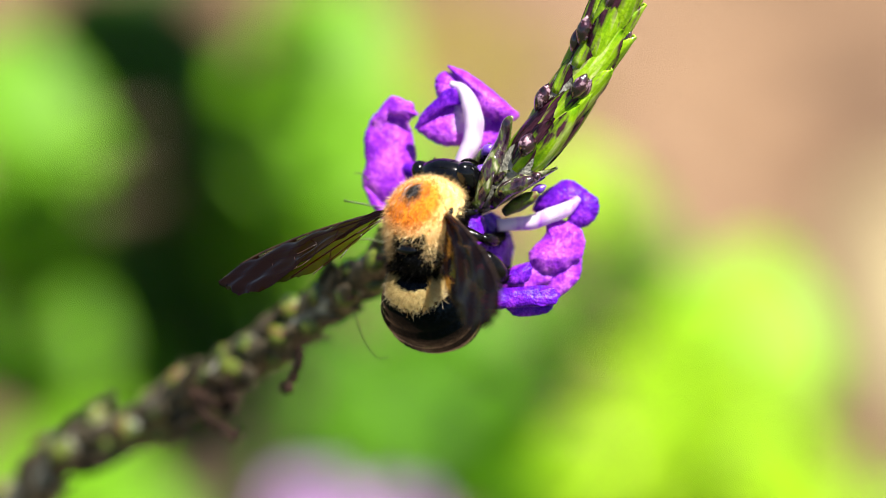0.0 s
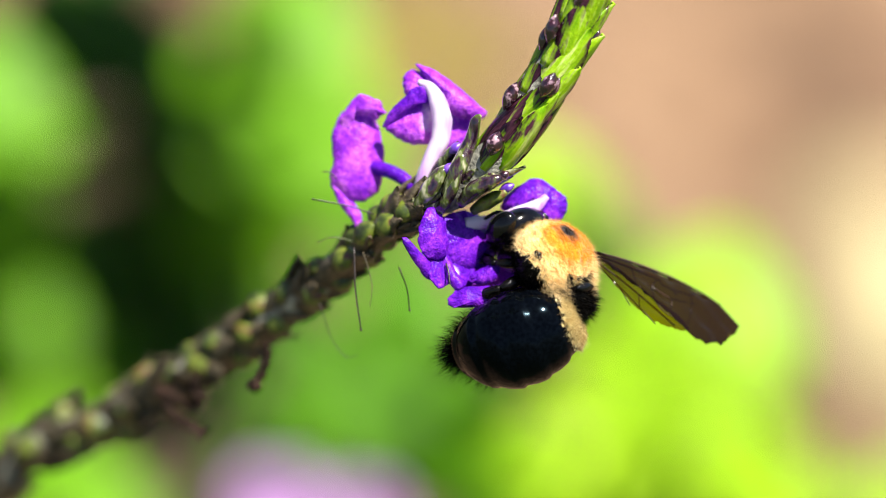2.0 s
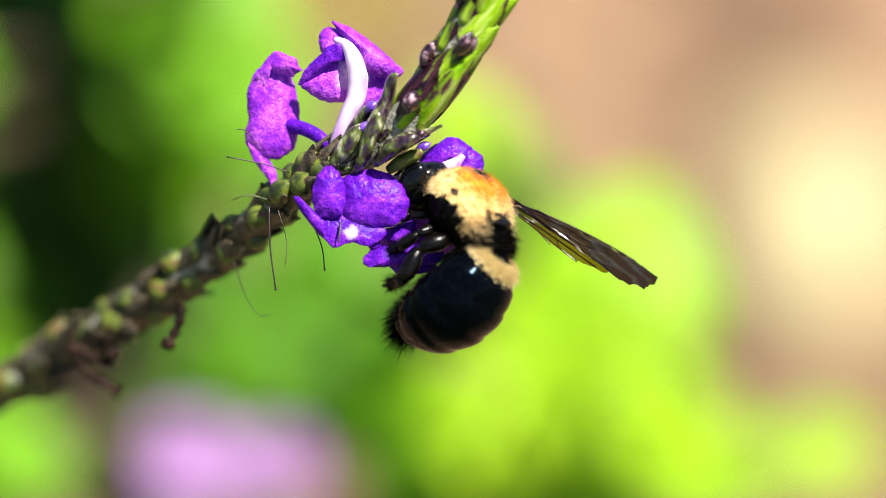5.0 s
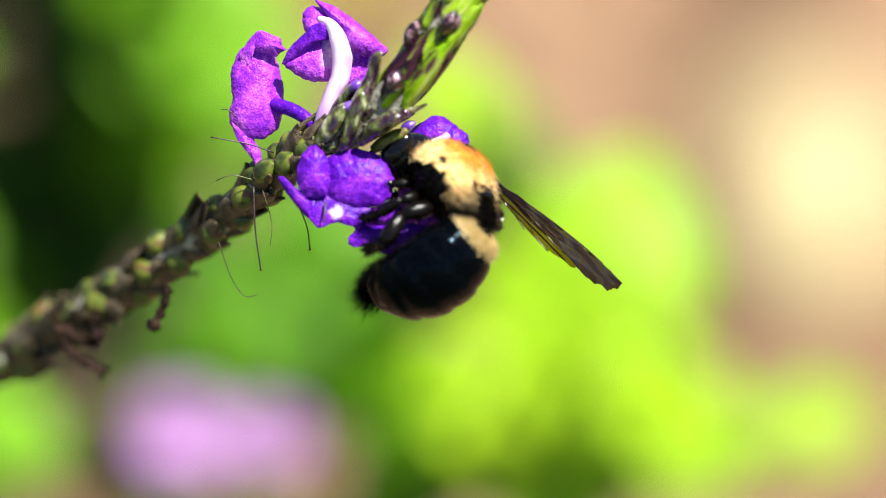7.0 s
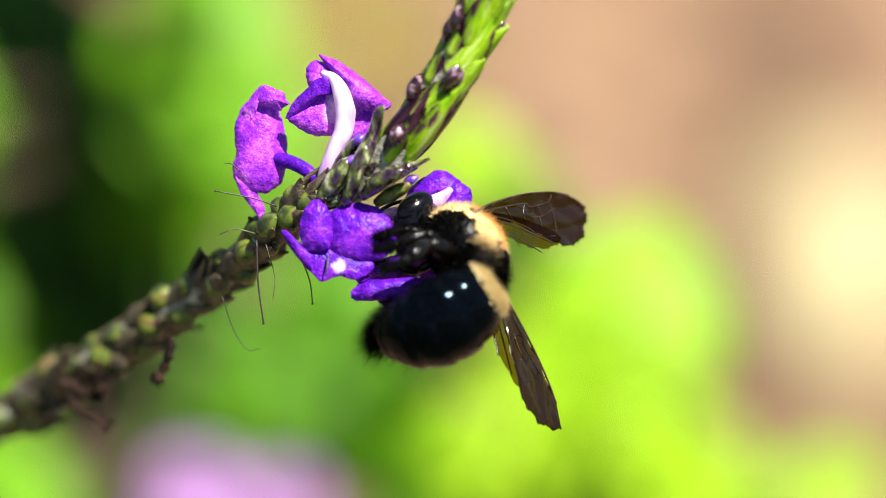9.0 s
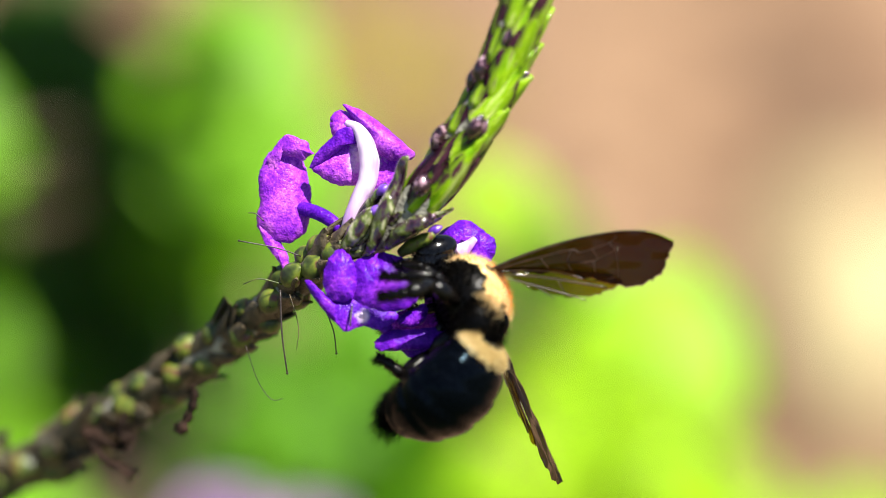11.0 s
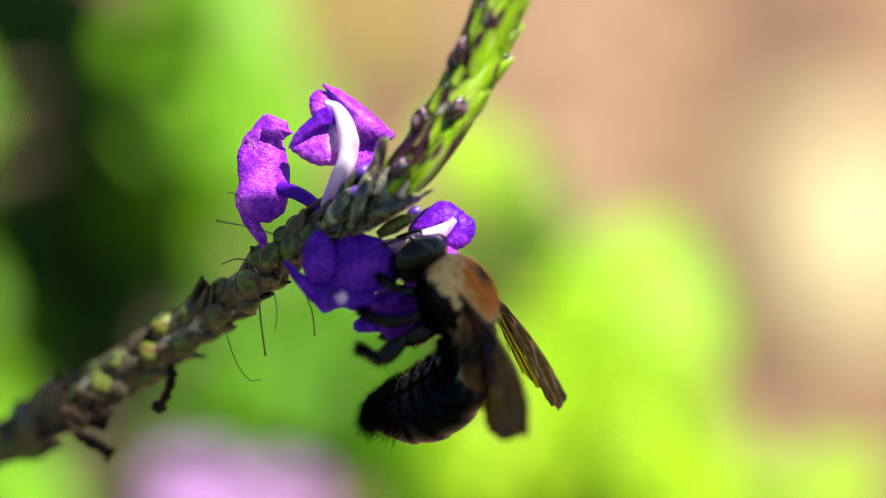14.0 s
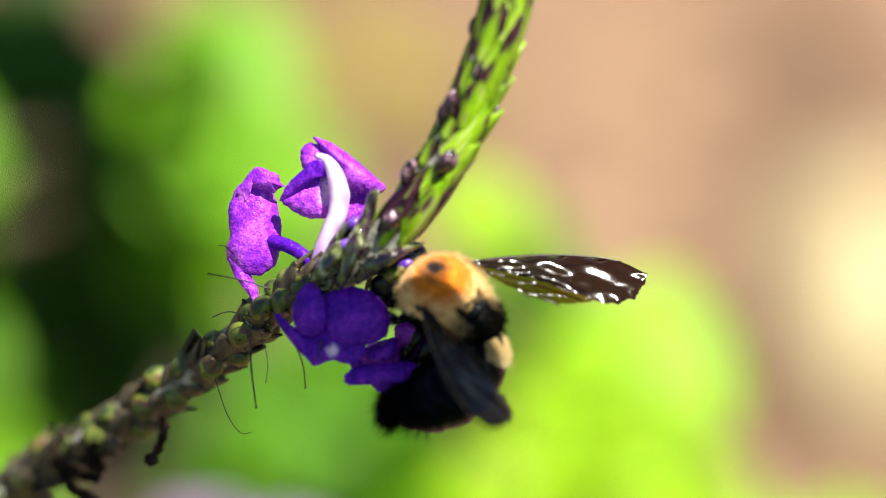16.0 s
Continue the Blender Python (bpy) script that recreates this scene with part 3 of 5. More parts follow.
# taller bush behind with green leaves
shrub("leafy_bush", "tall bush with vivid green pointed leaves", [(-38, 420, 60), (-50, 440, -40), (-64, 460, -200), ground_point(-80, 520)], [
    (-24.5, 25, 300, (0.3, 0.1, 1), SUNNY, 34, 26, LEAF_VIVID),
    (-30, 17, 310, (-0.3, 0.2, 1), SUNNY, 36, 24, LEAF_VIVID),
    (-26, 8, 330, (0.5, 0.2, -0.8), SUNNY, 36, 26, LEAF_VIVID),
    (-20, 14, 340, (0.5, 0.2, 0.6), SUNNY, 32, 24, LEAF_VIVID),
    (-31, 5, 340, (-0.2, 0.2, -0.9), SUNNY, 32, 22, LEAF),
    (-16, 3, 360, (0.6, 0.2, -0.3), SUNNY, 32, 22, LEAF),
    (-59, 19, 290, (-0.1, 0.1, 1), SUNNY, 34, 24, LEAF_VIVID),
    (-60, 5, 290, (-0.3, 0.1, -1), SUNNY, 32, 24, LEAF_VIVID),
    (-46.5, -26.5, 270, (-0.5, 0.0, 0.5), SUNNY, 22, 18, LEAF_VIVID),
    (-49, -30, 280, (-0.6, 0.0, -0.3), SUNNY, 24, 18, LEAF_VIVID),
    (-58, -22, 290, (-0.7, 0.0, 0.2), SUNNY, 30, 22, LEAF_VIVID),
    (-52, -13, 340, (0.6, 0.0, 0.5), SUNNY, 30, 22, LEAF_VIVID),
    (-60, -9, 350, (-0.4, 0.0, 0.7), SUNNY, 32, 22, LEAF),
    (-50, -22, 330, (0.7, 0.0, -0.3), SUNNY, 30, 22, LEAF_VIVID),
    (-40, -15, 400, (0.9, 0.0, -0.1), (0.2, -0.8, 0.6), 44, 26, LEAF),
    (-24, -13, 420, (0.7, 0.0, -0.3), (0.2, -0.8, 0.6), 44, 26, LEAF),
    (-14, -9, 470, (0.9, 0.0, 0.2), (0.2, -0.8, 0.6), 40, 28, LEAF),
    (-25, -5, 480, (0.8, 0.0, -0.3), (0.2, -0.8, 0.6), 40, 28, LEAF),
    (-33, -20, 420, (0.9, 0.0, 0.3), (0.2, -0.8, 0.6), 40, 26, LEAF),
    (-16, -17, 430, (0.7, 0.0, 0.3), (0.2, -0.8, 0.6), 36, 26, LEAF),
    (-46, -9, 430, (0.3, 0.0, 0.7), (0.2, -0.8, 0.6), 40, 26, LEAF),
    (-24, -27, 450, (0.9, 0.0, -0.3), (0.2, -0.8, 0.6), 46, 30, LEAF),
    (-38, -28, 450, (0.6, 0.0, -0.3), (0.2, -0.8, 0.6), 46, 30, LEAF),
    (-9, 24.5, 620, (0.9, 0.0, -0.3), (0.2, -0.5, 0.8), 46, 34, LEAF_OLIVE),
])


def shaded_thicket():
    """Deep foliage to the side, its colour darkened as shade, with unseen broad leaves added over it."""
    rnd = random.Random(77)
    leaves = []
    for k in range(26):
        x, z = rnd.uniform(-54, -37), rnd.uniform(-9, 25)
        leaves.append((x, z, rnd.uniform(350, 470), (rnd.uniform(-1, 1), rnd.uniform(-0.3, 0.3), rnd.uniform(-1, 1)), (rnd.uniform(-0.4, 0.4), -0.8, rnd.uniform(0, 0.8)), rnd.uniform(36, 50), rnd.uniform(24, 32), LEAF_SHADED))
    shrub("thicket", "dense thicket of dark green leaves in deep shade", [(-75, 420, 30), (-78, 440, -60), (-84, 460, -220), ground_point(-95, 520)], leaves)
    # unseen leaves added out of view, towards the sun, to block it here
    over = []
    for k in range(11):
        d = rnd.uniform(150, 210)
        x, y, z = -74 + rnd.uniform(-16, 14) + 0.34 * d, 400 + rnd.uniform(-60, 60) - 0.60 * d, 18 + rnd.uniform(-22, 24) + 0.72 * d
        s = REACH / (REACH + y)
        over.append((x * s, z * s, y, (rnd.uniform(-1, 1), rnd.uniform(-1, 1), rnd.uniform(-0.3, 0.3)), (0.34, -0.60, 0.72), 56, 40, LEAF))
    shrub("overhanging_bush", "overhanging bush with broad green leaves that shade the thicket", [(10, 360, 190), (-60, 420, 120), (-130, 470, -40), (-170, 520, -200), ground_point(-190, 560)], over)


shaded_thicket()


def lilac_flower(x, z, y, size, seed):
    root = thing("garden_flower", VIEW @ Matrix.Translation(Vector(far(x, z, y)) / 1000), "lilac garden flower head with rounded petals on a thin stalk", "flower", "lilac flowers")
    rnd = random.Random(seed)
    for k in range(11):
        a = 2 * math.pi * k / 11 * 2 + rnd.uniform(-0.2, 0.2)
        d = Vector((math.cos(a), -0.35 - 0.3 * (k % 2), math.sin(a)))
        bm = blade(size / 1000, size * 0.75 / 1000, 0.6, 0.6, 0.0, 0.06, 0.0002, 6, 8, seed + k)
        ob = part("petal", bm, LILAC, root)
        ob.matrix_local = frame_of((0, 0, 0), d, (0.1, -1, 0.4))
    gp = Vector(ground_point(x * 1.5, y + 130)) - Vector(far(x, z, y))
    part("stalk", tube(bmesh.new(), [p / 1000 for p in spline([(0, 0.5, -1), (gp.x * 0.2, 20, gp.z * 0.3), gp], 6)], 0.0012, 6), LEAF, root)


lilac_flower(-27.0, -27.5, 260, 9, 3)
lilac_flower(-17.5, -28, 280, 7, 4)


def pale_stone(x, z, w, h, seed):
    """A flat stone on the soil, seen along the line through x and z in the plane of the flowers."""
    slope, drop = math.tan(radians(TILT)), 600 / math.cos(radians(TILT))
    y = (drop + z) / (slope - z / REACH)
    bm = bmesh.new()
    bmesh.ops.create_icosphere(bm, subdivisions=3, radius=1)
    for v in bm.verts:
        v.co *= 1 + 0.25 * noise.noise(v.co * 1.7 + Vector((seed, 0, 0))) + 0.06 * noise.noise(v.co * 6)
        v.co.x *= w
        v.co.y *= h
        v.co.z *= 0.02
    ob = part("garden_stone", bm, STONE)
    p = VIEW @ (Vector(far(x, z, y)) / 1000)
    ob.matrix_world = pose(p.x, p.y, 0.008)
    tagged(ob, "pale weathered stone lying on the mulch", "stone")


pale_stone(43.0, -4.5, 0.026, 0.065, 1)


# ---- the flower spike ----
SPINE = [(-157.3, 340, -543.3), (-133.1, 185, -286.9), (-101.4, 85, -79.8), (-66.1, 46, -28.9), (-50.6, 36, -19.2), (-40.5, 26, -13.3), (-30.8, 18, -7.0), (-23.0, 9, -1.5),
         (-17.8, 2.5, 2.8), (-14.0, -0.5, 5.3), (-9.9, -2.2, 7.2), (-5.4, -4, 10.6), (0.5, -6, 19.0), (4.2, -8, 26.7), (7.0, -10, 35), (9.6, -11, 46.3), (11.5, -12, 56)]
SPINE_PTS = spline(SPINE, 12)
plant = thing("flowering_spike", VIEW, "violet-flowered spike with green and purple bracts, spent brown lower stem", "flower spike")


def spine_radius(i):
    k = i / 12
    if k < 3:
        return 2.25 + (3 - k) * 0.15
    if k < 9:
        return 1.75 + 0.10 * max(0.0, 8 - k)
    if k < 11:
        return 1.75 + 0.33 * (k - 9)
    return max(0.5, 2.45 - 0.35 * max(0, k - 13.5))


part("stem", tube(bmesh.new(), [p / 1000 for p in SPINE_PTS], [spine_radius(i) / 1000 for i in range(len(SPINE_PTS))], 12, ripple=0.12), RACHIS, plant)

SPINE_LEN = [0.0]
for p, q in zip(SPINE_PTS, SPINE_PTS[1:]):
    SPINE_LEN.append(SPINE_LEN[-1] + (q - p).length)


def on_spine(k):
    """Place, direction and radius at control point number k (may lie between two)."""
    i = min(int(k * 12), len(SPINE_PTS) - 2)
    f = k * 12 - i
    p = SPINE_PTS[i].lerp(SPINE_PTS[i + 1], f)
    return p, (SPINE_PTS[i + 1] - SPINE_PTS[i]).normalized(), spine_radius(i)


def round_spine(k, angle):
    """Place on the stem's skin, the way outwards and the way along."""
    p, t, r = on_spine(k)
    a = (Vector((0, -1, 0)) - t * Vector((0, -1, 0)).dot(t)).normalized()
    b = t.cross(a)
    out = a * math.cos(angle) + b * math.sin(angle)
    return p + out * r, out, t


def spread_meshes(name, mat, count, maker):
    return [finish(name, maker(i), mat) for i in range(count)]


BRACTS = spread_meshes("bract", BRACT, 4, lambda i: blade(0.0076 + 0.0006 * i, 0.0036, 0.38, 0.05 + 0.10 * i, 0.1, 0.04, 0.0005, 8, 12, i, 1.15, 0.6, cup=-0.7))
PURPLE_BRACTS = spread_meshes("bract", BRACT_PURPLE, 4, lambda i: blade(0.0074 + 0.0006 * i, 0.0033, 0.38, 0.05 + 0.10 * i, 0.1, 0.04, 0.0005, 8, 12, 8 + i, 1.25, 0.6, cup=-0.7))
CALYX = spread_meshes("calyx", SEED, 3, lambda i: bead(bmesh.new(), (0, 0.0016, 0.0), (0, 1, 0.1), 0.0038, 0.0029, 0.0026, 8, 10, 1.1))
DRY_BRACTS = spread_meshes("bract", DRY, 3, lambda i: blade(0.0052, 0.0030, 0.4, -0.1 + 0.25 * i, 0.0, 0.10, 0.0003, 6, 8, 20 + i, 1.5, 0.7, cup=-0.6))
SEPALS = spread_meshes("sepal", SEPAL, 3, lambda i: blade(0.0056 + 0.0006 * i, 0.0019, 0.4, -0.05 + 0.2 * i, 0.0, 0.05, 0.00035, 7, 12, 50 + i, 1.6, 0.6, cup=-0.8))
BUDS = spread_meshes("bud", BUD, 2, lambda i: bead(bmesh.new(), (0, 0.0013, 0.0001), (0, 1, 0.16), 0.0040, 0.0017, 0.0015, 9, 10, 0.9))


def set_on(ob, k, angle, lift=0.0, lean=0.0, turn=0.0):
    p, out, t = round_spine(k, angle)
    m = frame_of((p + out * lift) / 1000, t + out * lean, out)
    ob.matrix_local = m @ pose(0, 0, 0, 0, 0, turn)
    return ob


def on_skin(x, z, lift=0.0):
    """The place on the near side of the spike at x and z, lifted off its skin, with its control number."""
    best = min(range(len(SPINE_PTS)), key=lambda i: (SPINE_PTS[i].x - x) ** 2 + (SPINE_PTS[i].z - z) ** 2)
    p, r = SPINE_PTS[best], spine_radius(best) + 0.4
    s = math.hypot(p.x - x, p.z - z)
    return Vector((x, p.y - math.sqrt(max(0.0, r * r - s * s)) - lift, z)), best / 12


def calyx_tube(points, radii, mat, lift=0.3, name="calyx"):
    """A swollen calyx pressed to the spike, drawn through x, z places."""
    line = spline([on_skin(x, z, lift + 0.25 * i)[0] for i, (x, z) in enumerate(points)], 6)
    n = len(line) - 1

    def r(i):
        t = i / n * (len(radii) - 1)
        k = min(int(t), len(radii) - 2)
        return radii[k] + (radii[k + 1] - radii[k]) * (t - k)
    ob = part(name, tube(bmesh.new(), [p / 1000 for p in line], [r(i) / 1000 for i in range(n + 1)], 12, ripple=0.10), mat, plant)
    return line[-1]


def oval_bud(x, z, along, length, width, mat=None):
    """A closed bud in the cup of its bract."""
    c, k = on_skin(x, z, 0.5)
    part("bud", bead(bmesh.new(), c / 1000, (along[0], -0.25, along[1]), length / 1000, width / 1000, width * 0.85 / 1000, 12, 14, 0.95), mat or BUD, plant)


def build_bracts():
    rnd = random.Random(11)
    k, n = 10.9, 0
    while k < 16:
        a = n * 2.39996
        flush = 0.30 - math.sin(a - 0.2) * 0.9 > rnd.random()
        me = PURPLE_BRACTS[n % 4] if flush else BRACTS[n % 4]
        ob = set_on(part("bract", me, BRACT, plant), k, a, 0.1, 0.11 + rnd.uniform(-0.05, 0.04), rnd.uniform(-10, 10))
        s = 1.0 if k < 14 else 1.0 - 0.2 * (k - 14)
        ob.scale = (s * rnd.uniform(0.9, 1.15), s * rnd.uniform(0.85, 1.1), 1)
        n += 1
        k += 0.052 if k < 14 else 0.05
    k, n = 11.6, 0
    while k < 15.4:
        ob = set_on(part("bud", BUDS[n % 2], BUD, plant), k + 0.32, n * 2.39996 + 0.4, -0.05, 0.10)
        s = 0.95 - 0.09 * max(0, k - 11)
        ob.scale = (s, s, s)
        n += 1
        k += 0.24
    # buds that stand clear of their bracts
    oval_bud(-4.9, 12.4, (0.35, 0.9), 3.0, 2.2)
    oval_bud(-3.2, 17.7, (0.45, 0.9), 3.6, 1.7)
    oval_bud(1.4, 25.0, (0.3, 0.95), 3.6, 1.8)
    oval_bud(0.9, 18.8, (0.5, 0.85), 3.4, 1.8)
    # swollen calyces with their dark rims at the foot of the spike
    calyx_tube([(-13.6, 5.4), (-12.2, 7.4), (-10.8, 9.2), (-10.0, 10.0)], (0.6, 1.05, 0.85, 0.35), SEPAL)
    calyx_tube([(-10.4, 6.6), (-9.0, 9.6), (-7.6, 12.8), (-7.0, 15.0), (-6.5, 15.6)], (0.6, 1.0, 0.8, 0.6, 0.2), SEPAL)
    calyx_tube([(-8.8, 5.8), (-7.2, 7.4), (-5.4, 8.2), (-4.2, 8.7)], (0.6, 0.95, 0.85, 0.4), SEPAL, 0.5)
    calyx_tube([(-7.4, 5.0), (-6.0, 5.9), (-4.6, 6.6), (-3.6, 7.2)], (0.5, 0.85, 0.75, 0.3), SEED, 0.2)
    calyx_tube([(-12.6, 7.0), (-11.2, 9.6), (-9.8, 11.4), (-8.9, 12.6)], (0.5, 0.8, 0.7, 0.3), SEPAL, -0.6)
    calyx_tube([(-11.6, 4.4), (-10.4, 6.0), (-9.4, 7.8), (-8.6, 9.6)], (0.4, 0.75, 0.6, 0.25), SEPAL, 0.1)
    oval_bud(-10.0, 9.6, (0.6, 0.8), 2.0, 1.5, BUD_VIOLET)
    oval_bud(-9.3, 12.0, (0.7, 0.6), 1.8, 1.3, BUD_VIOLET)
    oval_bud(-4.0, 8.9, (0.8, 0.5), 1.6, 1.2, BUD)
    oval_bud(-3.6, 7.6, (0.9, 0.4), 2.0, 1.2, BUD_VIOLET)
    # fading part under the bracts: dark sepals pressed to the stem
    k, n = 8.6, 0
    while k < 11.1:
        ob = set_on(part("sepal", SEPALS[n % 3], SEPAL, plant), k, n * 2.39996 + 0.2, 0.0, 0.06 + rnd.uniform(-0.04, 0.06), rnd.uniform(-12, 12))
        s = rnd.uniform(0.75, 1.0)
        ob.scale = (s * 1.25, s, s)
        n += 1
        k += 0.085
    # spent part: pods sunk in the stem between withered brown bracts
    k, n = 2.7, 0
    while k < 8.7:
        a = n * 2.39996 + 0.5
        ob = set_on(part("calyx", CALYX[n % 3], SEED, plant), k + rnd.uniform(-0.04, 0.04), a + rnd.uniform(-0.3, 0.3), -0.35 + rnd.uniform(-0.35, 0.3), 0.06 + rnd.uniform(-0.15, 0.15), rnd.uniform(-25, 25))
        s = rnd.uniform(0.75, 1.15) * (1 + 0.09 * max(0.0, 8 - k))
        ob.scale = (s, s * rnd.uniform(0.8, 1.1), s)
        for side in (-0.85, 0.0, 0.85):
            ob = set_on(part("bract", DRY_BRACTS[(n + int(side * 4)) % 3], DRY, plant), k - 0.06 - 0.12 * (side == 0) + rnd.uniform(-0.05, 0.03), a + side + rnd.uniform(-0.2, 0.2), 0.0, 0.14 + rnd.uniform(-0.08, 0.2), rnd.uniform(-25, 25))
            s = rnd.uniform(0.75, 1.15) * (1 + 0.09 * max(0.0, 8 - k))
            ob.scale = (s, s, s)
        n += 1
        k += 0.115


build_bracts()


def thread(points, r0, r1, mat=STYLE, name="style", knob=0.0, parent=None):
    pts = [p / 1000 for p in spline(points, 6)]
    n = len(pts)
    bm = tube(bmesh.new(), pts, [(r0 + (r1 - r0) * i / n) / 1000 for i in range(n)], 7, ripple=0.5 if r0 > 0.3 else 0.0)
    if knob:
        bead(bm, pts[-1], pts[-1] - pts[-2], knob / 1000, knob / 1000, knob / 1000, 6, 8)
    return part(name, bm, mat, parent or plant)


# old styles and withered threads along the spent stem
thread([(-18.4, 0, 4.7), (-21, -0.5, 5.6), (-25.2, -1, 6.4)], 0.08, 0.07, knob=0.28)
thread([(-22.5, 0, 8.6), (-23.4, 0, 9.4), (-24.2, 0, 9.5)], 0.07, 0.05)
thread([(-15.6, -1.5, -1.2), (-14.7, -1.8, -3.6), (-14.4, -1.8, -6.0)], 0.08, 0.07, knob=0.3)
thread([(-20.6, -1.5, 1.0), (-20.4, -2, -3.8), (-19.8, -2, -8.2)], 0.11, 0.09, knob=0.35)
thread([(-19.6, -1, 0.5), (-18.6, -1.5, -3.0), (-18.8, -1.2, -5.6)], 0.06, 0.04, DRY)
thread([(-24.6, 3, -5.2), (-23.2, 3, -9.2), (-21.7, 3, -11.2), (-20.4, 3, -11.1)], 0.05, 0.04)
thread([(-20.5, 1.5, 1.6), (-23, 1, 2.2), (-24.8, 1, 1.6)], 0.09, 0.06, SEED)
def hook(points, r, depth):
    """A withered calyx hanging from the spent stem, lumpy and bent."""
    k = (REACH + depth) / REACH
    pts = [p / 1000 for p in spline([(x * k, depth, z * k) for x, z in points], 7)]
    n = len(pts)
    part("withered_calyx", tube(bmesh.new(), pts, [r * (0.75 + 0.35 * math.sin(i * 0.9) * math.sin(i * 2.3) + 0.35 * (i > n - 5)) / 1000 for i in range(n)], 8, 0.7, 0.6), WITHERED, plant)


hook([(-30.3, -9.6), (-30.1, -11.4), (-30.8, -13.3), (-31.8, -15.0)], 0.85, 14)
hook([(-42.4, -14.4), (-41.6, -15.6), (-40.3, -17.8), (-38.0, -19.1), (-36.7, -20.0)], 1.1, 22)
hook([(-41.4, -14.8), (-39.4, -16.2), (-37.6, -16.6), (-37.4, -14.6)], 0.9, 22)
hook([(-37.6, -12.6), (-38.4, -14.4), (-37.8, -15.8)], 0.9, 21)


def outline_of(points, n):
    """A closed smooth outline through points, n places round it."""
    p = [Vector((x, 0, z)) for x, z in points]
    k = len(p)
    out = []
    for j in range(n):
        u = j / n * k
        i, t = int(u), u - int(u)
        a, b, c, d = p[(i - 1) % k], p[i % k], p[(i + 1) % k], p[(i + 2) % k]
        out.append(0.5 * (2 * b + (c - a) * t + (2 * a - 5 * b + 4 * c - d) * t * t + (3 * b - a - 3 * c + d) * t ** 3))
    return out


def flower(foot, tube_line, tube_r, tube_mat, label):
    """A flower whose pivot is the foot of its tube; tube_line runs from there to the throat."""
    f = part("flower", bmesh.new(), PETAL, plant, label)
    f.matrix_local = Matrix.Translation(Vector(foot) / 1000)
    pts = spline([Vector(p) - Vector(foot) for p in tube_line], 6)
    n = len(pts) - 1

    def r(i):
        t = i / n * (len(tube_r) - 1)
        k = min(int(t), len(tube_r) - 2)
        return tube_r[k] + (tube_r[k + 1] - tube_r[k]) * (t - k)
    part("corolla_tube", tube(bmesh.new(), [p / 1000 for p in pts], [r(i) / 1000 for i in range(n + 1)], 14, ripple=0.05), tube_mat, f)
    return f


def petal(fl, foot, shape, depth, dome, mat, tilt=(0.0, 0.0), curl=0.0, crease=0.22, seed=0, hub=None):
    """A bowed, creased petal lobe. shape: its outline in x and z; depth: y of its rim; dome: how far its middle stands out;
    tilt: slope of y along x and z; curl: how far its rim bends back; hub: the throat from which its colour runs."""
    rim = outline_of(shape, 72)
    mid = sum(rim, Vector()) / len(rim)
    base = Vector(hub) if hub else Vector((mid.x, depth, mid.z))
    drift = Vector((seed * 3.7, seed * 1.3, seed * 2.1))
    bm = bmesh.new()
    nr = 16
    rows = []
    for i in range(nr + 1):
        f = max(i / nr, 0.004)
        row = []
        for j, o in enumerate(rim):
            w = 2 * math.pi * j / len(rim)
            p = mid + (o - mid) * f * (1 + 0.018 * f * math.sin(w * 13 + seed) + 0.012 * f * math.sin(w * 29 + 2 * seed))
            y = depth + tilt[0] * (p.x - mid.x) + tilt[1] * (p.z - mid.z) - dome * (1 - f * f) + curl * f ** 5
            y += crease * (1.3 * noise.noise(p * 0.38 + drift) + 0.6 * noise.noise(p * 0.95 + drift) + 0.25 * noise.noise(p * 2.3 + drift))
            y += crease * 0.5 * f ** 4 * (math.sin(w * 9 + seed) + 0.6 * math.sin(w * 17 + 2 * seed))
            row.append((Vector((p.x, y, p.z)) - base) / 1000)
        rows.append(row)
    n = len(rim)
    front = [[bm.verts.new(v) for v in row] for row in rows]
    back = [[bm.verts.new(v + Vector((0, 0.00012, 0))) for v in row] for row in rows]
    bm.faces.new(front[0])
    bm.faces.new(back[0][::-1])
    for j in range(n):
        k = (j + 1) % n
        for r0, r1 in zip(front, front[1:]):
            bm.faces.new((r0[j], r1[j], r1[k], r0[k]))
        for r0, r1 in zip(back, back[1:]):
            bm.faces.new((r0[k], r1[k], r1[j], r0[j]))
        bm.faces.new((front[-1][j], back[-1][j], back[-1][k], front[-1][k]))
    bmesh.ops.recalc_face_normals(bm, faces=bm.faces[:])
    ob = part("petal", bm, mat, fl)
    ob.matrix_local = Matrix.Translation((base - Vector(foot)) / 1000)
    return ob


# flower seen from its back, beside the spike
FOOT_1 = (-13.2, -0.5, 6.6)
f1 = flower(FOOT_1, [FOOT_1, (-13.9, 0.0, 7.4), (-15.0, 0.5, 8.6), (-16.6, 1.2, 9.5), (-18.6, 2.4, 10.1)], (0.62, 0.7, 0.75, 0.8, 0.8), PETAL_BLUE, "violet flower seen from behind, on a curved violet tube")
petal(f1, FOOT_1, [(-20.4, 17.6), (-22.0, 16.2), (-23.0, 14.4), (-23.2, 12.3), (-23.0, 10.8), (-23.4, 8.9), (-23.1, 7.7), (-21.7, 6.6), (-20.0, 6.2), (-18.3, 7.0), (-17.5, 8.7), (-17.3, 10.8), (-17.5, 12.7), (-18.0, 14.6), (-18.6, 16.2)],
      2.2, 0.9, PETAL, (0.10, 0.03), 0.5, 0.15, 1)
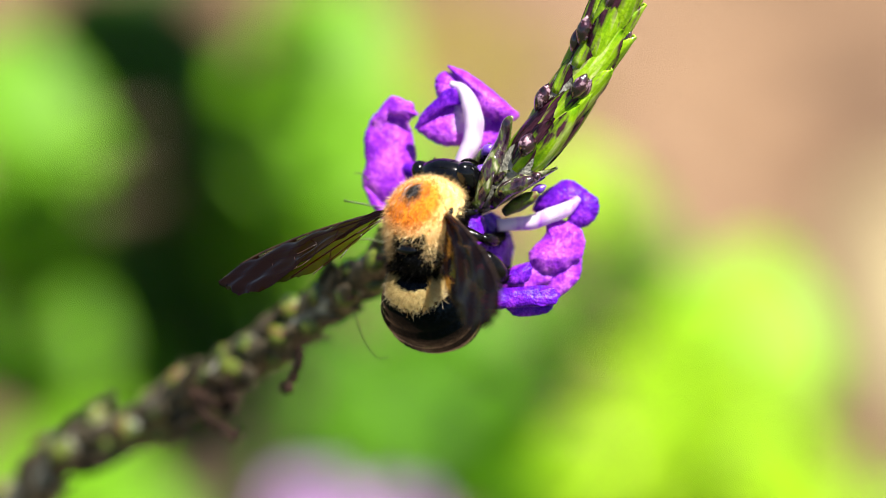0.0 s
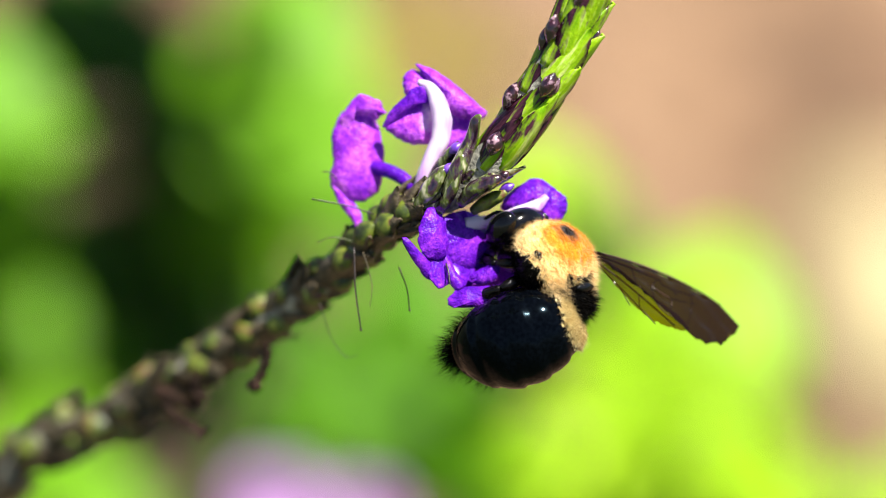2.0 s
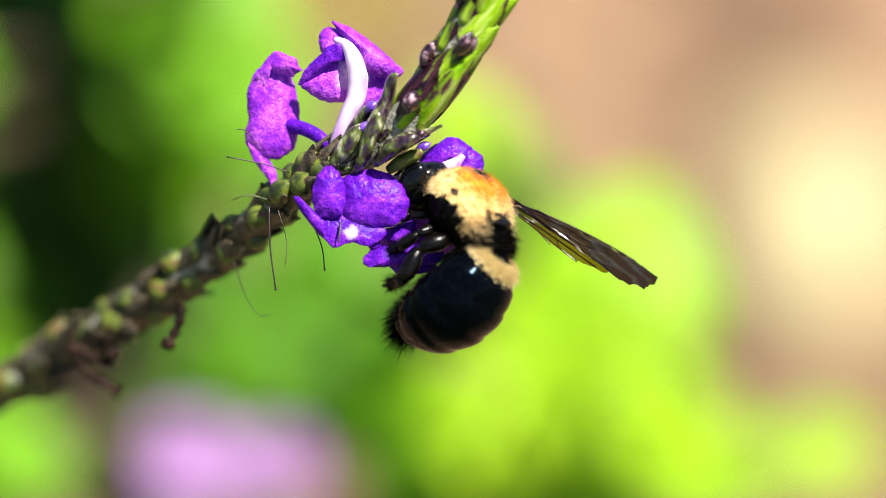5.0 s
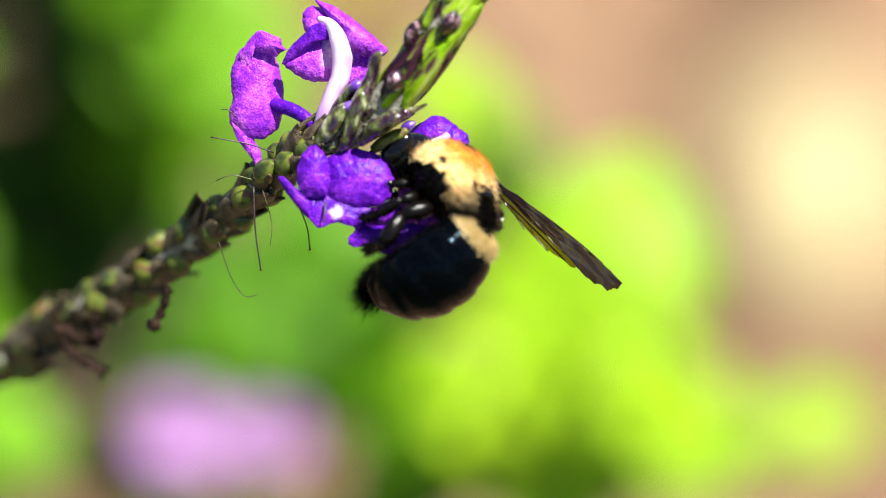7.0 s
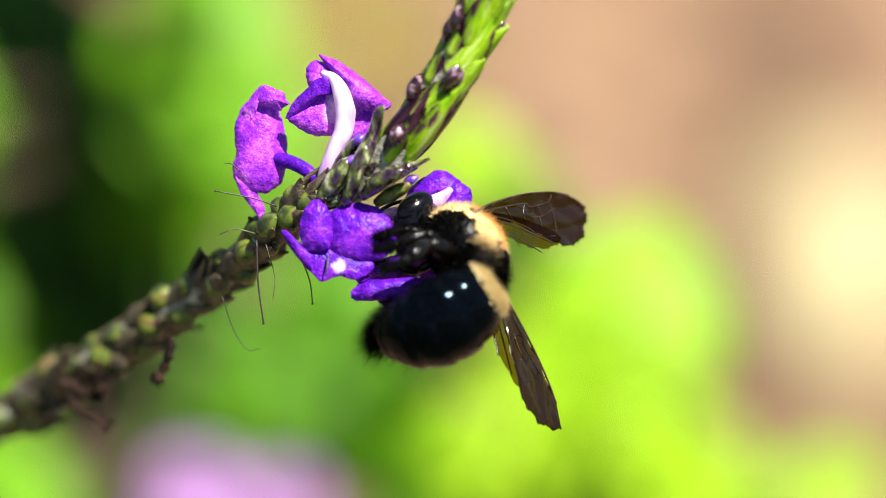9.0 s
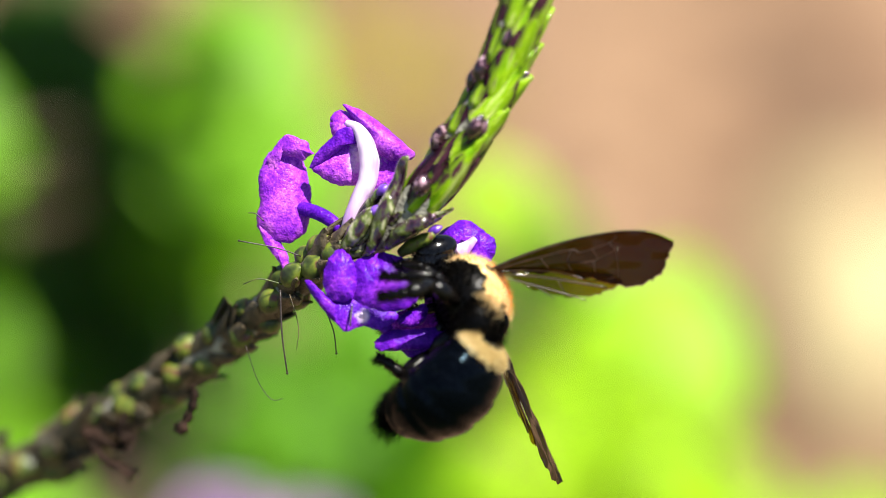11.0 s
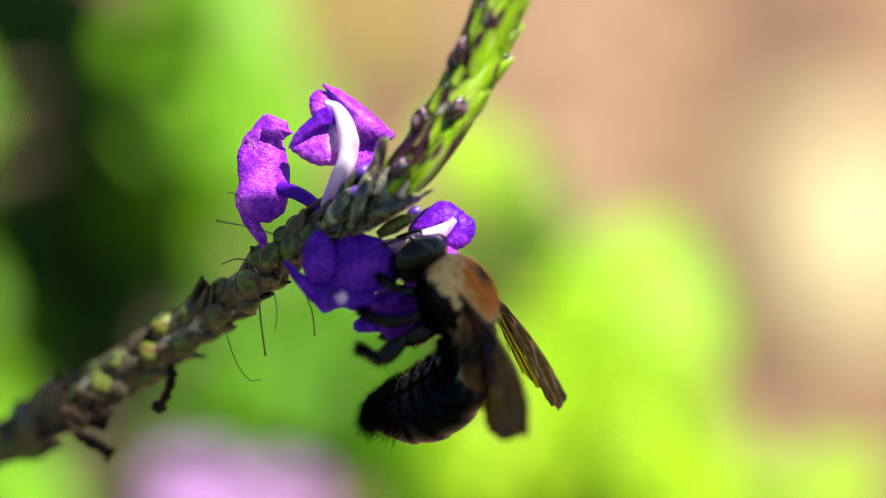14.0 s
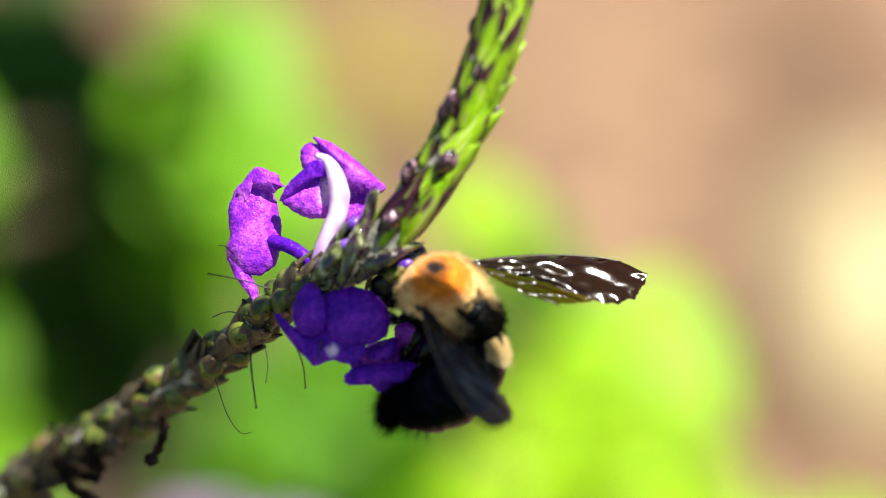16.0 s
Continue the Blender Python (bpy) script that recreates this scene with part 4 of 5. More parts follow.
petal(f1, FOOT_1, [(-20.5, 17.8), (-19.7, 18.2), (-18.5, 17.7), (-17.7, 17.4), (-17.4, 16.5), (-17.0, 16.1), (-17.6, 15.8), (-18.2, 15.3), (-19.1, 15.7), (-20.0, 15.8), (-20.7, 16.3)], 1.2, 0.5, PETAL, (0, -0.25), 0.2, 0.17, 2)
petal(f1, FOOT_1, [(-20.0, 18.2), (-20.8, 17.6), (-21.6, 16.5), (-22.2, 15.4), (-21.8, 14.3), (-21.0, 14.7), (-20.6, 15.8), (-20.3, 16.9)], 1.5, 0.25, PETAL, (-0.3, -0.1), 0.0, 0.12, 3)
petal(f1, FOOT_1, [(-23.1, 8.2), (-22.6, 6.4), (-21.7, 5.1), (-20.8, 3.9), (-20.0, 2.3), (-19.8, 3.5), (-19.9, 4.8), (-20.5, 5.9), (-21.0, 7.0), (-22.3, 8.0)], 2.6, 0.4, PETAL, (0.25, 0), 0.0, 0.15, 4)

# flower above it, its pale tube towards the lens
FOOT_2 = (-13.6, -0.4, 6.7)
f2 = flower(FOOT_2, [FOOT_2, (-13.2, -0.9, 7.8), (-12.7, -1.2, 9.3), (-11.8, -1.4, 11.4), (-11.0, -1.5, 13.1), (-10.8, -1.5, 15.2), (-11.3, -1.5, 17.4), (-12.2, -1.3, 18.9), (-13.4, -0.8, 19.5)],
            (0.65, 0.78, 0.85, 0.92, 1.08, 1.12, 0.95, 0.6, 0.3), PALE_TUBE, "violet flower with a white tube, turned away")
HUB_2 = (-11.2, -0.6, 15.6)
petal(f2, FOOT_2, [(-17.3, 14.5), (-16.4, 15.2), (-15.0, 16.5), (-13.4, 17.7), (-11.3, 17.9), (-11.0, 15.5), (-11.6, 13.0), (-13.6, 12.5), (-15.0, 12.8), (-16.2, 13.5)], 0.0, 0.5, PETAL_THROAT, (0.06, 0), 0.4, 0.15, 5, HUB_2)
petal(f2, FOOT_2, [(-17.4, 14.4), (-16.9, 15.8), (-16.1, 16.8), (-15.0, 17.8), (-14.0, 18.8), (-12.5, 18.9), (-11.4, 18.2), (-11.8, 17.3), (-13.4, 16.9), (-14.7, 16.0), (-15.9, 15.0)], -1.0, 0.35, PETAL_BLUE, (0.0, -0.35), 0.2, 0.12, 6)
petal(f2, FOOT_2, [(-14.9, 18.1), (-15.2, 19.4), (-15.0, 20.3), (-14.2, 20.9), (-13.3, 20.7), (-12.2, 20.2), (-11.3, 19.6), (-11.6, 18.4), (-13.1, 17.9), (-14.0, 17.8)], -0.4, 0.6, PETAL, (0.05, 0.15), 0.3, 0.15, 7)
petal(f2, FOOT_2, [(-13.7, 21.5), (-11.8, 20.9), (-10.2, 19.9), (-9.0, 19.0), (-7.6, 17.8), (-6.4, 16.7), (-5.7, 16.0), (-6.7, 15.2), (-7.7, 15.2), (-9.0, 15.5), (-10.1, 16.3), (-10.9, 18.0), (-11.8, 19.3), (-12.7, 20.0)], -0.7, 0.9, PETAL, (0.10, 0.0), 0.5, 0.12, 8)
petal(f2, FOOT_2, [(-10.4, 16.2), (-8.4, 15.9), (-7.1, 15.0), (-7.7, 13.3), (-8.7, 12.2), (-9.8, 11.7), (-10.9, 12.3), (-11.0, 13.9)], 0.9, 0.3, PETAL_THROAT, (0, 0), 0.2, 0.10, 9, HUB_2)

# open flower facing the lens under the bracts
FOOT_3 = (-13.2, -0.9, 6.0)
HUB_3 = (-11.4, -4.8, -1.9)
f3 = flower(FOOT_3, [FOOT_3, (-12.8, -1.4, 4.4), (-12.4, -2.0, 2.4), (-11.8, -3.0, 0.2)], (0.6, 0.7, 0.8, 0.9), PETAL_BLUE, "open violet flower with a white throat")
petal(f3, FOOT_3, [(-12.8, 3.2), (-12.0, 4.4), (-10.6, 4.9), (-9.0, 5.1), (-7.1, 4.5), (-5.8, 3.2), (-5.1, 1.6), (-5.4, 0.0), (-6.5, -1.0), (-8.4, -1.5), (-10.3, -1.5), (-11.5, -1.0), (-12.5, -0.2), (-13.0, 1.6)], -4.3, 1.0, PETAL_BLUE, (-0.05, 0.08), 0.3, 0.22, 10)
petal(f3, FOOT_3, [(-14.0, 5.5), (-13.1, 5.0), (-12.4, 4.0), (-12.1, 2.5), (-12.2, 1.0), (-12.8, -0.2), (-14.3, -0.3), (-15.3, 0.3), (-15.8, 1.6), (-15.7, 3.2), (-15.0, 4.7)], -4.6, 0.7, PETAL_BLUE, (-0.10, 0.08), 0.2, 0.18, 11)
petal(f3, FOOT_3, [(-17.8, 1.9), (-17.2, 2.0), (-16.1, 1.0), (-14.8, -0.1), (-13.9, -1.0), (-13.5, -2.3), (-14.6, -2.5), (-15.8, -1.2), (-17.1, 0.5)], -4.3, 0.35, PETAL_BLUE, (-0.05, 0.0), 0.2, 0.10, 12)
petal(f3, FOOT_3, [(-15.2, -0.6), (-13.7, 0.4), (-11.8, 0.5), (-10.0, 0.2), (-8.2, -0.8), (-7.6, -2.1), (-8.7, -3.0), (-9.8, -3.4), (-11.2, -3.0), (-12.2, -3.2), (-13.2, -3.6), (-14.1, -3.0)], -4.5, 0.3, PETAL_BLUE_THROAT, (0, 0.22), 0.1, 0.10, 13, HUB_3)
thread([(-12.6 + 13.2, -5.0 + 0.9, -0.8 - 6.0), (-12.7 + 13.2, -5.6 + 0.9, -1.8 - 6.0), (-12.8 + 13.2, -5.9 + 0.9, -2.9 - 6.0)], 0.12, 0.10, knob=0.28, parent=f3)

# flower at the side of the spike on which the bee feeds
FOOT_5 = (-8.2, -1.4, 3.6)
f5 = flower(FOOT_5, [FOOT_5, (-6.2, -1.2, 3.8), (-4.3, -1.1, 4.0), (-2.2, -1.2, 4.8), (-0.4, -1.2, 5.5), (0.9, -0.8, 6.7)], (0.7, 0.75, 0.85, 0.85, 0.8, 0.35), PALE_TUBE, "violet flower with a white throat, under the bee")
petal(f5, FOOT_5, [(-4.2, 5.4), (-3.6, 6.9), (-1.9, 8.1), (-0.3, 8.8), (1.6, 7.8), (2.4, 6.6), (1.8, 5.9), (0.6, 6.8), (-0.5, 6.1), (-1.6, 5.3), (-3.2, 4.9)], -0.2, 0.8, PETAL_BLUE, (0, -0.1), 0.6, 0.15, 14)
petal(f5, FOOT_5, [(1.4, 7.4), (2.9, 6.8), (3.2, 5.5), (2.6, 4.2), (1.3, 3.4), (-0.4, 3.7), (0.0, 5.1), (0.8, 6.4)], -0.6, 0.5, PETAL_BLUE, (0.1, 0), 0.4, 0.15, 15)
petal(f5, FOOT_5, [(-2.6, 4.0), (-0.6, 4.3), (0.9, 3.5), (1.6, 2.0), (1.2, 0.1), (-0.6, -1.2), (-2.5, -1.9), (-4.3, -1.0), (-4.7, 0.4), (-4.0, 1.4), (-2.8, 2.7)], -1.0, 0.7, PETAL, (0, 0.1), 0.4, 0.25, 16)
petal(f5, FOOT_5, [(1.0, 0.4), (1.1, -1.8), (0.3, -3.1), (-1.3, -4.4), (-2.2, -4.4), (-2.7, -3.5), (-1.6, -1.4)], -0.4, 0.4, PETAL, (0, 0.1), 0.2, 0.15, 17)
petal(f5, FOOT_5, [(-6.9, -1.2), (-4.7, -0.5), (-2.8, -1.1), (-1.4, -2.0), (-3.3, -3.6), (-4.5, -5.3), (-6.9, -5.6), (-8.6, -5.6), (-8.6, -4.0), (-8.0, -1.8)], -0.6, 0.6, PETAL, (0.05, 0), 0.3, 0.25, 18)

# low-hanging petals of a flower beneath
FOOT_4 = (-11.5, -0.5, 5.0)
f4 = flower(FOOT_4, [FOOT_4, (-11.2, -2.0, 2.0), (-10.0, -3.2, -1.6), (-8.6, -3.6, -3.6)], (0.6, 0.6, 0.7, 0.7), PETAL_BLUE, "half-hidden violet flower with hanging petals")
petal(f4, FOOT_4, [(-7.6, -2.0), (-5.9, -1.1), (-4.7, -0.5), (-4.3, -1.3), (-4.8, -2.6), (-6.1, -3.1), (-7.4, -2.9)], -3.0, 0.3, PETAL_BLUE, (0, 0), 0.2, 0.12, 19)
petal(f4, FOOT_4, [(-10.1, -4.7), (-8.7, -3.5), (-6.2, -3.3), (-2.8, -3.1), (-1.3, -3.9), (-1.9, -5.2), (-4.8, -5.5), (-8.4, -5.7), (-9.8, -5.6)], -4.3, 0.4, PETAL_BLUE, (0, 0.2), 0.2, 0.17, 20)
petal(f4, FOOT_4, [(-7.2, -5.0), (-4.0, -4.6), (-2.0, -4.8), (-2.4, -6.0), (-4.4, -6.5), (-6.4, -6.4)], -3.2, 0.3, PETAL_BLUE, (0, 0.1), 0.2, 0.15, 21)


# ---- an unseen branch added beyond the view; it sways shade over bee and stem ----
BRANCH_FOOT = Vector((-0.36, 0.05, 0))


def build_branch():
    root = thing("shade_branch", Matrix.Translation(BRANCH_FOOT), "unseen bending branch with three green leaves, added to shade bee and stem", "branch")
    turn = VIEW.to_3x3()
    along = turn @ Vector((0.991, -0.111, -0.078))
    face = turn @ Vector((0.000, -0.576, 0.817))
    l, w = 0.0784, 0.0369
    at = mm(18.1, -82.6, 74.8) - BRANCH_FOOT - along.normalized() * l / 2
    line = spline([(0, 0, -0.01), (at.x * 0.12, 0.02, at.z * 0.5), (at.x * 0.5, 0.02, at.z * 0.98), at], 8)
    part("stem", tube(bmesh.new(), line, [0.006 - 0.0045 * i / len(line) for i in range(len(line))], 8, ripple=0.1), WOOD, root)
    ob = part("leaf", blade(l, w, 0.5, 0.12, 0.04, 0.02, 0.0006, 10, 18, 90, 0.85, 0.06), LEAF, root)
    ob.matrix_local = frame_of(at, along, face)
    side = turn @ Vector((0.85, 0.10, 0.50))
    foot = mm(-22.0, -69.0, 64.0) - BRANCH_FOOT
    ob = part("leaf", blade(0.045, 0.015, 0.5, 0.1, 0.04, 0.02, 0.0006, 8, 16, 91, 0.9, 0.08), LEAF, root)
    ob.matrix_local = frame_of(foot, side, face)
    part("petiole", tube(bmesh.new(), spline([line[-5], (line[-5] + foot) / 2, foot], 4), 0.0008, 6), WOOD, root)
    # third leaf, set towards the sun to shade the lower left stem
    foot = mm(18.0, -72.4, 124.0) - BRANCH_FOOT
    ob = part("leaf", blade(0.043, 0.019, 0.5, 0.1, 0.04, 0.02, 0.0006, 8, 16, 92, 0.9, 0.08), LEAF, root)
    ob.matrix_local = frame_of(foot, turn @ Vector((-0.83, -0.56, -0.08)), TO_SUN)
    part("petiole", tube(bmesh.new(), spline([line[-3], (line[-3] + foot) / 2, foot], 4), 0.0008, 6), WOOD, root)
    return root


branch = build_branch()


# ---- the bee: its own frame has +y to the head, +z to the back, +x to its right; millimetres ----
bee = thing("bee", VIEW, "carpenter bee with a golden furry back, black abdomen and smoky wings", "bee")


def shell(bm, centre, size, shape=None, nu=28, nv=18):
    """A closed oval body; shape(t) scales its girth along y from tail (0) to head (1)."""
    rings = []
    for j in range(nv + 1):
        t = j / nv
        c = -math.cos(math.pi * t)
        r = math.sqrt(max(0.0, 1 - c * c)) if shape is None else shape(t)
        r = max(r, 0.01)
        rings.append([bm.verts.new((centre[0] / 1000 + size[0] * r * math.cos(a) / 1000, centre[1] / 1000 + size[1] * c / 1000, centre[2] / 1000 + size[2] * r * math.sin(a) / 1000))
                      for a in (2 * math.pi * i / nu for i in range(nu))])
    for r0, r1 in zip(rings, rings[1:]):
        for i in range(nu):
            bm.faces.new((r0[i], r1[i], r1[(i + 1) % nu], r0[(i + 1) % nu]))
    bm.faces.new(rings[0])
    bm.faces.new(rings[-1][::-1])
    return bm


THORAX = (4.4, 4.5, 3.9)


def coat_points(n, seed, size, keep):
    """Places and outward ways on an oval body where keep(unit) allows a hair."""
    rng = np.random.default_rng(seed)
    pts = []
    while len(pts) < n:
        v = rng.normal(0, 1, 3)
        v /= np.linalg.norm(v)
        if keep(v, rng.random()):
            pts.append(v)
    u = np.array(pts)
    root = u * np.array(size) / 1000
    nrm = u / np.array(size)
    nrm /= np.linalg.norm(nrm, axis=1)[:, None]
    return root, nrm


def patch(place, keep, nt=60, nw=72, t0=0.0, t1=1.0):
    """A coat of faces over part of a body; place(t, w) gives a point of it in metres."""
    bm = bmesh.new()
    verts = [[bm.verts.new(place(t0 + (t1 - t0) * i / nt, 2 * math.pi * j / nw)) for j in range(nw)] for i in range(nt + 1)]
    for i in range(nt):
        for j in range(nw):
            if keep(t0 + (t1 - t0) * (i + 0.5) / nt, 2 * math.pi * (j + 0.5) / nw):
                bm.faces.new((verts[i][j], verts[i + 1][j], verts[i + 1][(j + 1) % nw], verts[i][(j + 1) % nw]))
    for v in [v for v in bm.verts if not v.link_faces]:
        bm.verts.remove(v)
    return bm


def build_thorax():
    t = part("thorax", shell(bmesh.new(), (0, 0, 0), THORAX), SKIN, bee, "rounded thorax under golden fur")
    bald = Vector((0, 0.22, 1)).normalized()

    def off_bald(v):
        return math.acos(max(-1, min(1, v[0] * bald.x + v[1] * bald.y + v[2] * bald.z)))

    def gold(v, r):
        rear = v[1] < -0.72 and abs(v[0]) < 0.42 and v[2] < 0.52
        return off_bald(v) > 0.12 + 0.26 * r and v[2] > 0.16 + 0.18 * r - 0.55 * max(0, v[1]) - 0.6 * max(0, min(0.6, -v[1] - 0.25)) and not (rear and r > 0.12)
    def unit(t, w):
        return Vector((math.sin(math.pi * t) * math.cos(w), -math.cos(math.pi * t), math.sin(math.pi * t) * math.sin(w)))

    def lump(t, w):
        u = unit(t, w)
        k = 1.05 + 0.035 * noise.noise(u * 5) + 0.02 * noise.noise(u * 13)
        return Vector((u.x * THORAX[0], u.y * THORAX[1], u.z * THORAX[2])) * k / 1000
    part("underfur", patch(lump, lambda t, w: gold(unit(t, w), 0.45 + 1.1 * noise.noise(unit(t, w) * 7)) or off_bald(unit(t, w)) < 0.5), GOLD_VELVET, t)
    root, nrm = coat_points(9000, 1, THORAX, gold)
    rng = np.random.default_rng(2)
    rim = np.clip(1.1 - nrm[:, 2], 0, 1)
    ln = (0.42 + 0.75 * rim * rng.uniform(0.5, 1.1, len(root)) + rng.uniform(0, 0.28, len(root))) / 1000
    hairs("fur", GOLD_HAIR, root, nrm, ln, 0.000014, (0, -0.55, 0.0), 3, t, "golden orange fur, paler at the sides", 0.42)

    def under(v, r):
        return v[2] < 0.30 - 0.3 * r - 0.5 * max(0, v[1]) or (v[1] < -0.70 and abs(v[0]) < 0.45 and v[2] < 0.54)
    root, nrm = coat_points(4200, 4, THORAX, under)
    hairs("underside_hair", BLACK_HAIR, root, nrm, rng.uniform(0.4, 1.0, len(root)) / 1000, 0.00004, (0, -0.4, 0), 5, t)
    root, nrm = coat_points(350, 6, THORAX, lambda v, r: off_bald(v) < 0.10 + 0.24 * r * r)
    hairs("bald_spot", BLACK_HAIR, root, nrm, rng.uniform(0.3, 0.6, len(root)) / 1000, 0.00002, (0, -0.6, 0), 7, t, "dark smudge of short hair on the back", 0.5)
    hind = part("propodeum", shell(bmesh.new(), (0, -4.5, -1.5), (3.3, 2.5, 2.6)), SKIN, t, "black hairy hind part of the thorax")
    root, nrm = coat_points(5000, 61, (3.3, 2.5, 2.6), lambda v, r: v[1] < 0.5)
    hairs("hair", BLACK_HAIR, root + np.array((0, -0.0045, -0.0015)), nrm, rng.uniform(0.5, 1.2, len(root)) / 1000, 0.00003, (0, -0.4, 0), 62, hind)
    root, nrm = coat_points(2200, 63, (3.5, 2.6, 2.7), lambda v, r: v[2] > -0.1 + 0.3 * r and abs(v[0]) > 0.42 + 0.12 * r and v[1] < 0.4)
    hairs("tuft", GOLD_HAIR, root + np.array((0, -0.0036, -0.0012)), nrm, rng.uniform(0.5, 0.9, len(root)) / 1000, 0.000016, (0, -0.5, 0.2), 64, hind, "pale golden tufts at the sides")
    # wing-root plates
    for s in (-1, 1):
        part("wing_plate", bead(bmesh.new(), (s * 0.0041, -0.0003, 0.0018), (0.2 * s, 1, 0), 0.0013, 0.0009, 0.0007), BLACK, t)
    part("scutellum", bead(bmesh.new(), (0, -0.0052, 0.0016), (1, 0, 0), 0.0030, 0.0012, 0.0010), BLACK, t)
    return t


build_thorax()

NECK = Vector((0, 0.0040, -0.0013))


def build_head():
    h = part("head", shell(bmesh.new(), (0, 1.8, -0.3), (3.7, 2.2, 3.3)), BLACK, bee, "glossy black head")
    h.matrix_local = Matrix.Translation(NECK)
    for s in (-1, 1):
        bm = shell(bmesh.new(), (0, 0, 0), (1.25, 1.5, 2.4), None, 20, 14)
        e = part("eye", bm, BLACK, h, "large glossy dark compound eye")
        e.matrix_local = pose(s * 0.0029, 0.0021, 0.0001, 0, 0, -18 * s)
        feeler = spline([(s * 0.7, 3.0, 0.1), (s * 1.5, 3.8, 0.5), (s * 2.2, 4.2, 0.4), (s * 2.6, 4.6, -1.0), (s * 2.7, 4.8, -2.6)], 6)
        part("antenna", tube(bmesh.new(), [p / 1000 for p in feeler], [0.00017] * 12 + [0.00021] * (len(feeler) - 12), 7), LEG, h)
        part("mandible", bead(bmesh.new(), (s * 0.0008, 0.0030, -0.0021), (-0.4 * s, 0.5, -1), 0.0020, 0.0009, 0.0007, sharp=1.2), BLACK, h)
    part("face_plate", shell(bmesh.new(), (0, 3.2, -0.8), (1.3, 0.6, 1.1), None, 14, 10), FACE, h, "pale tan face plate")
    part("proboscis", tube(bmesh.new(), [p / 1000 for p in spline([(0, 2.6, -2.2), (0, 3.4, -3.3), (0, 4.8, -4.2)], 5)], [0.0004] * 6 + [0.0002] * 5, 7), LEG, h)
    root, nrm = coat_points(1200, 8, (3.6, 2.1, 3.2), lambda v, r: v[2] < 0.35 and v[1] < 0.7)
    hr = hairs("head_hair", BLACK_HAIR, root + np.array((0, 0.0017, -0.0003)), nrm, np.full(1200, 0.0008), 0.00003, (0, 0.2, 0), 9, h)
    return h


head = build_head()
WAIST = Vector((0, -0.0064, -0.0017))


def girth(t):
    """Girth of the abdomen from its tip (0) to its waist (1), stepped at each ring."""
    c = (1 - math.cos(math.pi * t)) / 2
    body = (max(0.0, 1 - (2 * c - 1) ** 2) ** (0.5 - 0.14 * c)) * (0.90 + 0.16 * math.sin(math.pi * min(1, c * 0.9)))
    body = body * (1 - 0.08 * (1 - c) ** 3) / 1.04
    step = (c * 6.2) % 1.0
    return body * (1 - 0.06 * (1 - step) ** 2) * 1.0


ABDO = (5.5, 8.2, 4.5)


BEND = radians(88)


def bent(p):
    """Curls a place of the abdomen (metres, tail along -y) downwards towards its tail."""
    length = 0.0160
    if p[2] < -0.0006:
        p = (p[0], p[1], -0.0006 + (p[2] + 0.0006) * 0.85)
    d = max(0.0, 0.0005 - p[1])
    a = BEND * d / length
    r = length / BEND
    return (p[0], 0.0005 - (r + p[2]) * math.sin(a) if d > 0 else p[1], (r + p[2]) * math.cos(a) - r if d > 0 else p[2])


def build_abdomen():
    bm = shell(bmesh.new(), (0, -7.7, -0.6), ABDO, girth, 36, 64)
    for v in bm.verts:
        v.co = bent(v.co)
    a = part("abdomen", bm, ABDOMEN, bee, "glossy blue-black banded abdomen")
    a.matrix_local = Matrix.Translation(WAIST)
    rng = np.random.default_rng(21)

    def on_body(n, lo, hi, keep):
        r, q = [], []
        while len(r) < n:
            t, w = rng.uniform(lo, hi), rng.uniform(0, 2 * math.pi)
            if not keep(t, w):
                continue
            g, c = girth(t), -math.cos(math.pi * t)
            r.append((ABDO[0] * g * math.cos(w), -7.7 + ABDO[1] * c, -0.6 + ABDO[2] * g * math.sin(w)))
            v = np.array((math.cos(w) / ABDO[0], (0.9 * c / ABDO[1]), math.sin(w) / ABDO[2]))
            q.append(v / np.linalg.norm(v))
        r = np.array(r) / 1000
        q = np.array(q)
        tip = np.array([bent(x) for x in r + q * 0.001])
        r = np.array([bent(x) for x in r])
        q = tip - r
        return r, q / np.linalg.norm(q, axis=1)[:, None]
    def banded(t, w):
        patch = t > 0.80 + 0.03 * rng.random() + 0.06 * math.cos(w) ** 2 and abs(math.cos(w)) < 0.66 + 0.12 * rng.random()
        return math.sin(w) > -0.1 and t > 0.71 + 0.09 * (1 - math.sin(w)) + 0.04 * rng.random() and not (patch and math.sin(w) > 0)
    def swell(t, w):
        g, c = girth(t), -math.cos(math.pi * t)
        k = 1.05 + 0.04 * noise.noise(Vector((math.cos(w), c, math.sin(w))) * 6)
        return bent(Vector((ABDO[0] * g * k * math.cos(w), -7.7 + ABDO[1] * c, -0.6 + ABDO[2] * g * k * math.sin(w))) / 1000)
    part("band_underfur", patch(swell, banded, 40, 80, 0.58, 0.93), PALE_VELVET, a)
    root, nrm = on_body(6500, 0.60, 0.93, banded)
    hairs("band_fur", PALE_HAIR, root, nrm, rng.uniform(0.5, 1.0, len(root)) / 1000, 0.000015, (0, -0.6, 0), 22, a, "pale yellow fur on the first ring", 0.4)
    root, nrm = on_body(3200, 0.02, 0.34, lambda t, w: t < 0.17 or math.sin(w) < 0.25)
    hairs("tail_hair", BLACK_HAIR, root, nrm, rng.uniform(0.7, 1.7, len(root)) / 1000, 0.000024, (0, -1.3, -0.4), 23, a, "stiff black hair at the tail")
    root, nrm = on_body(1500, 0.1, 0.75, lambda t, w: math.sin(w) < -0.2)
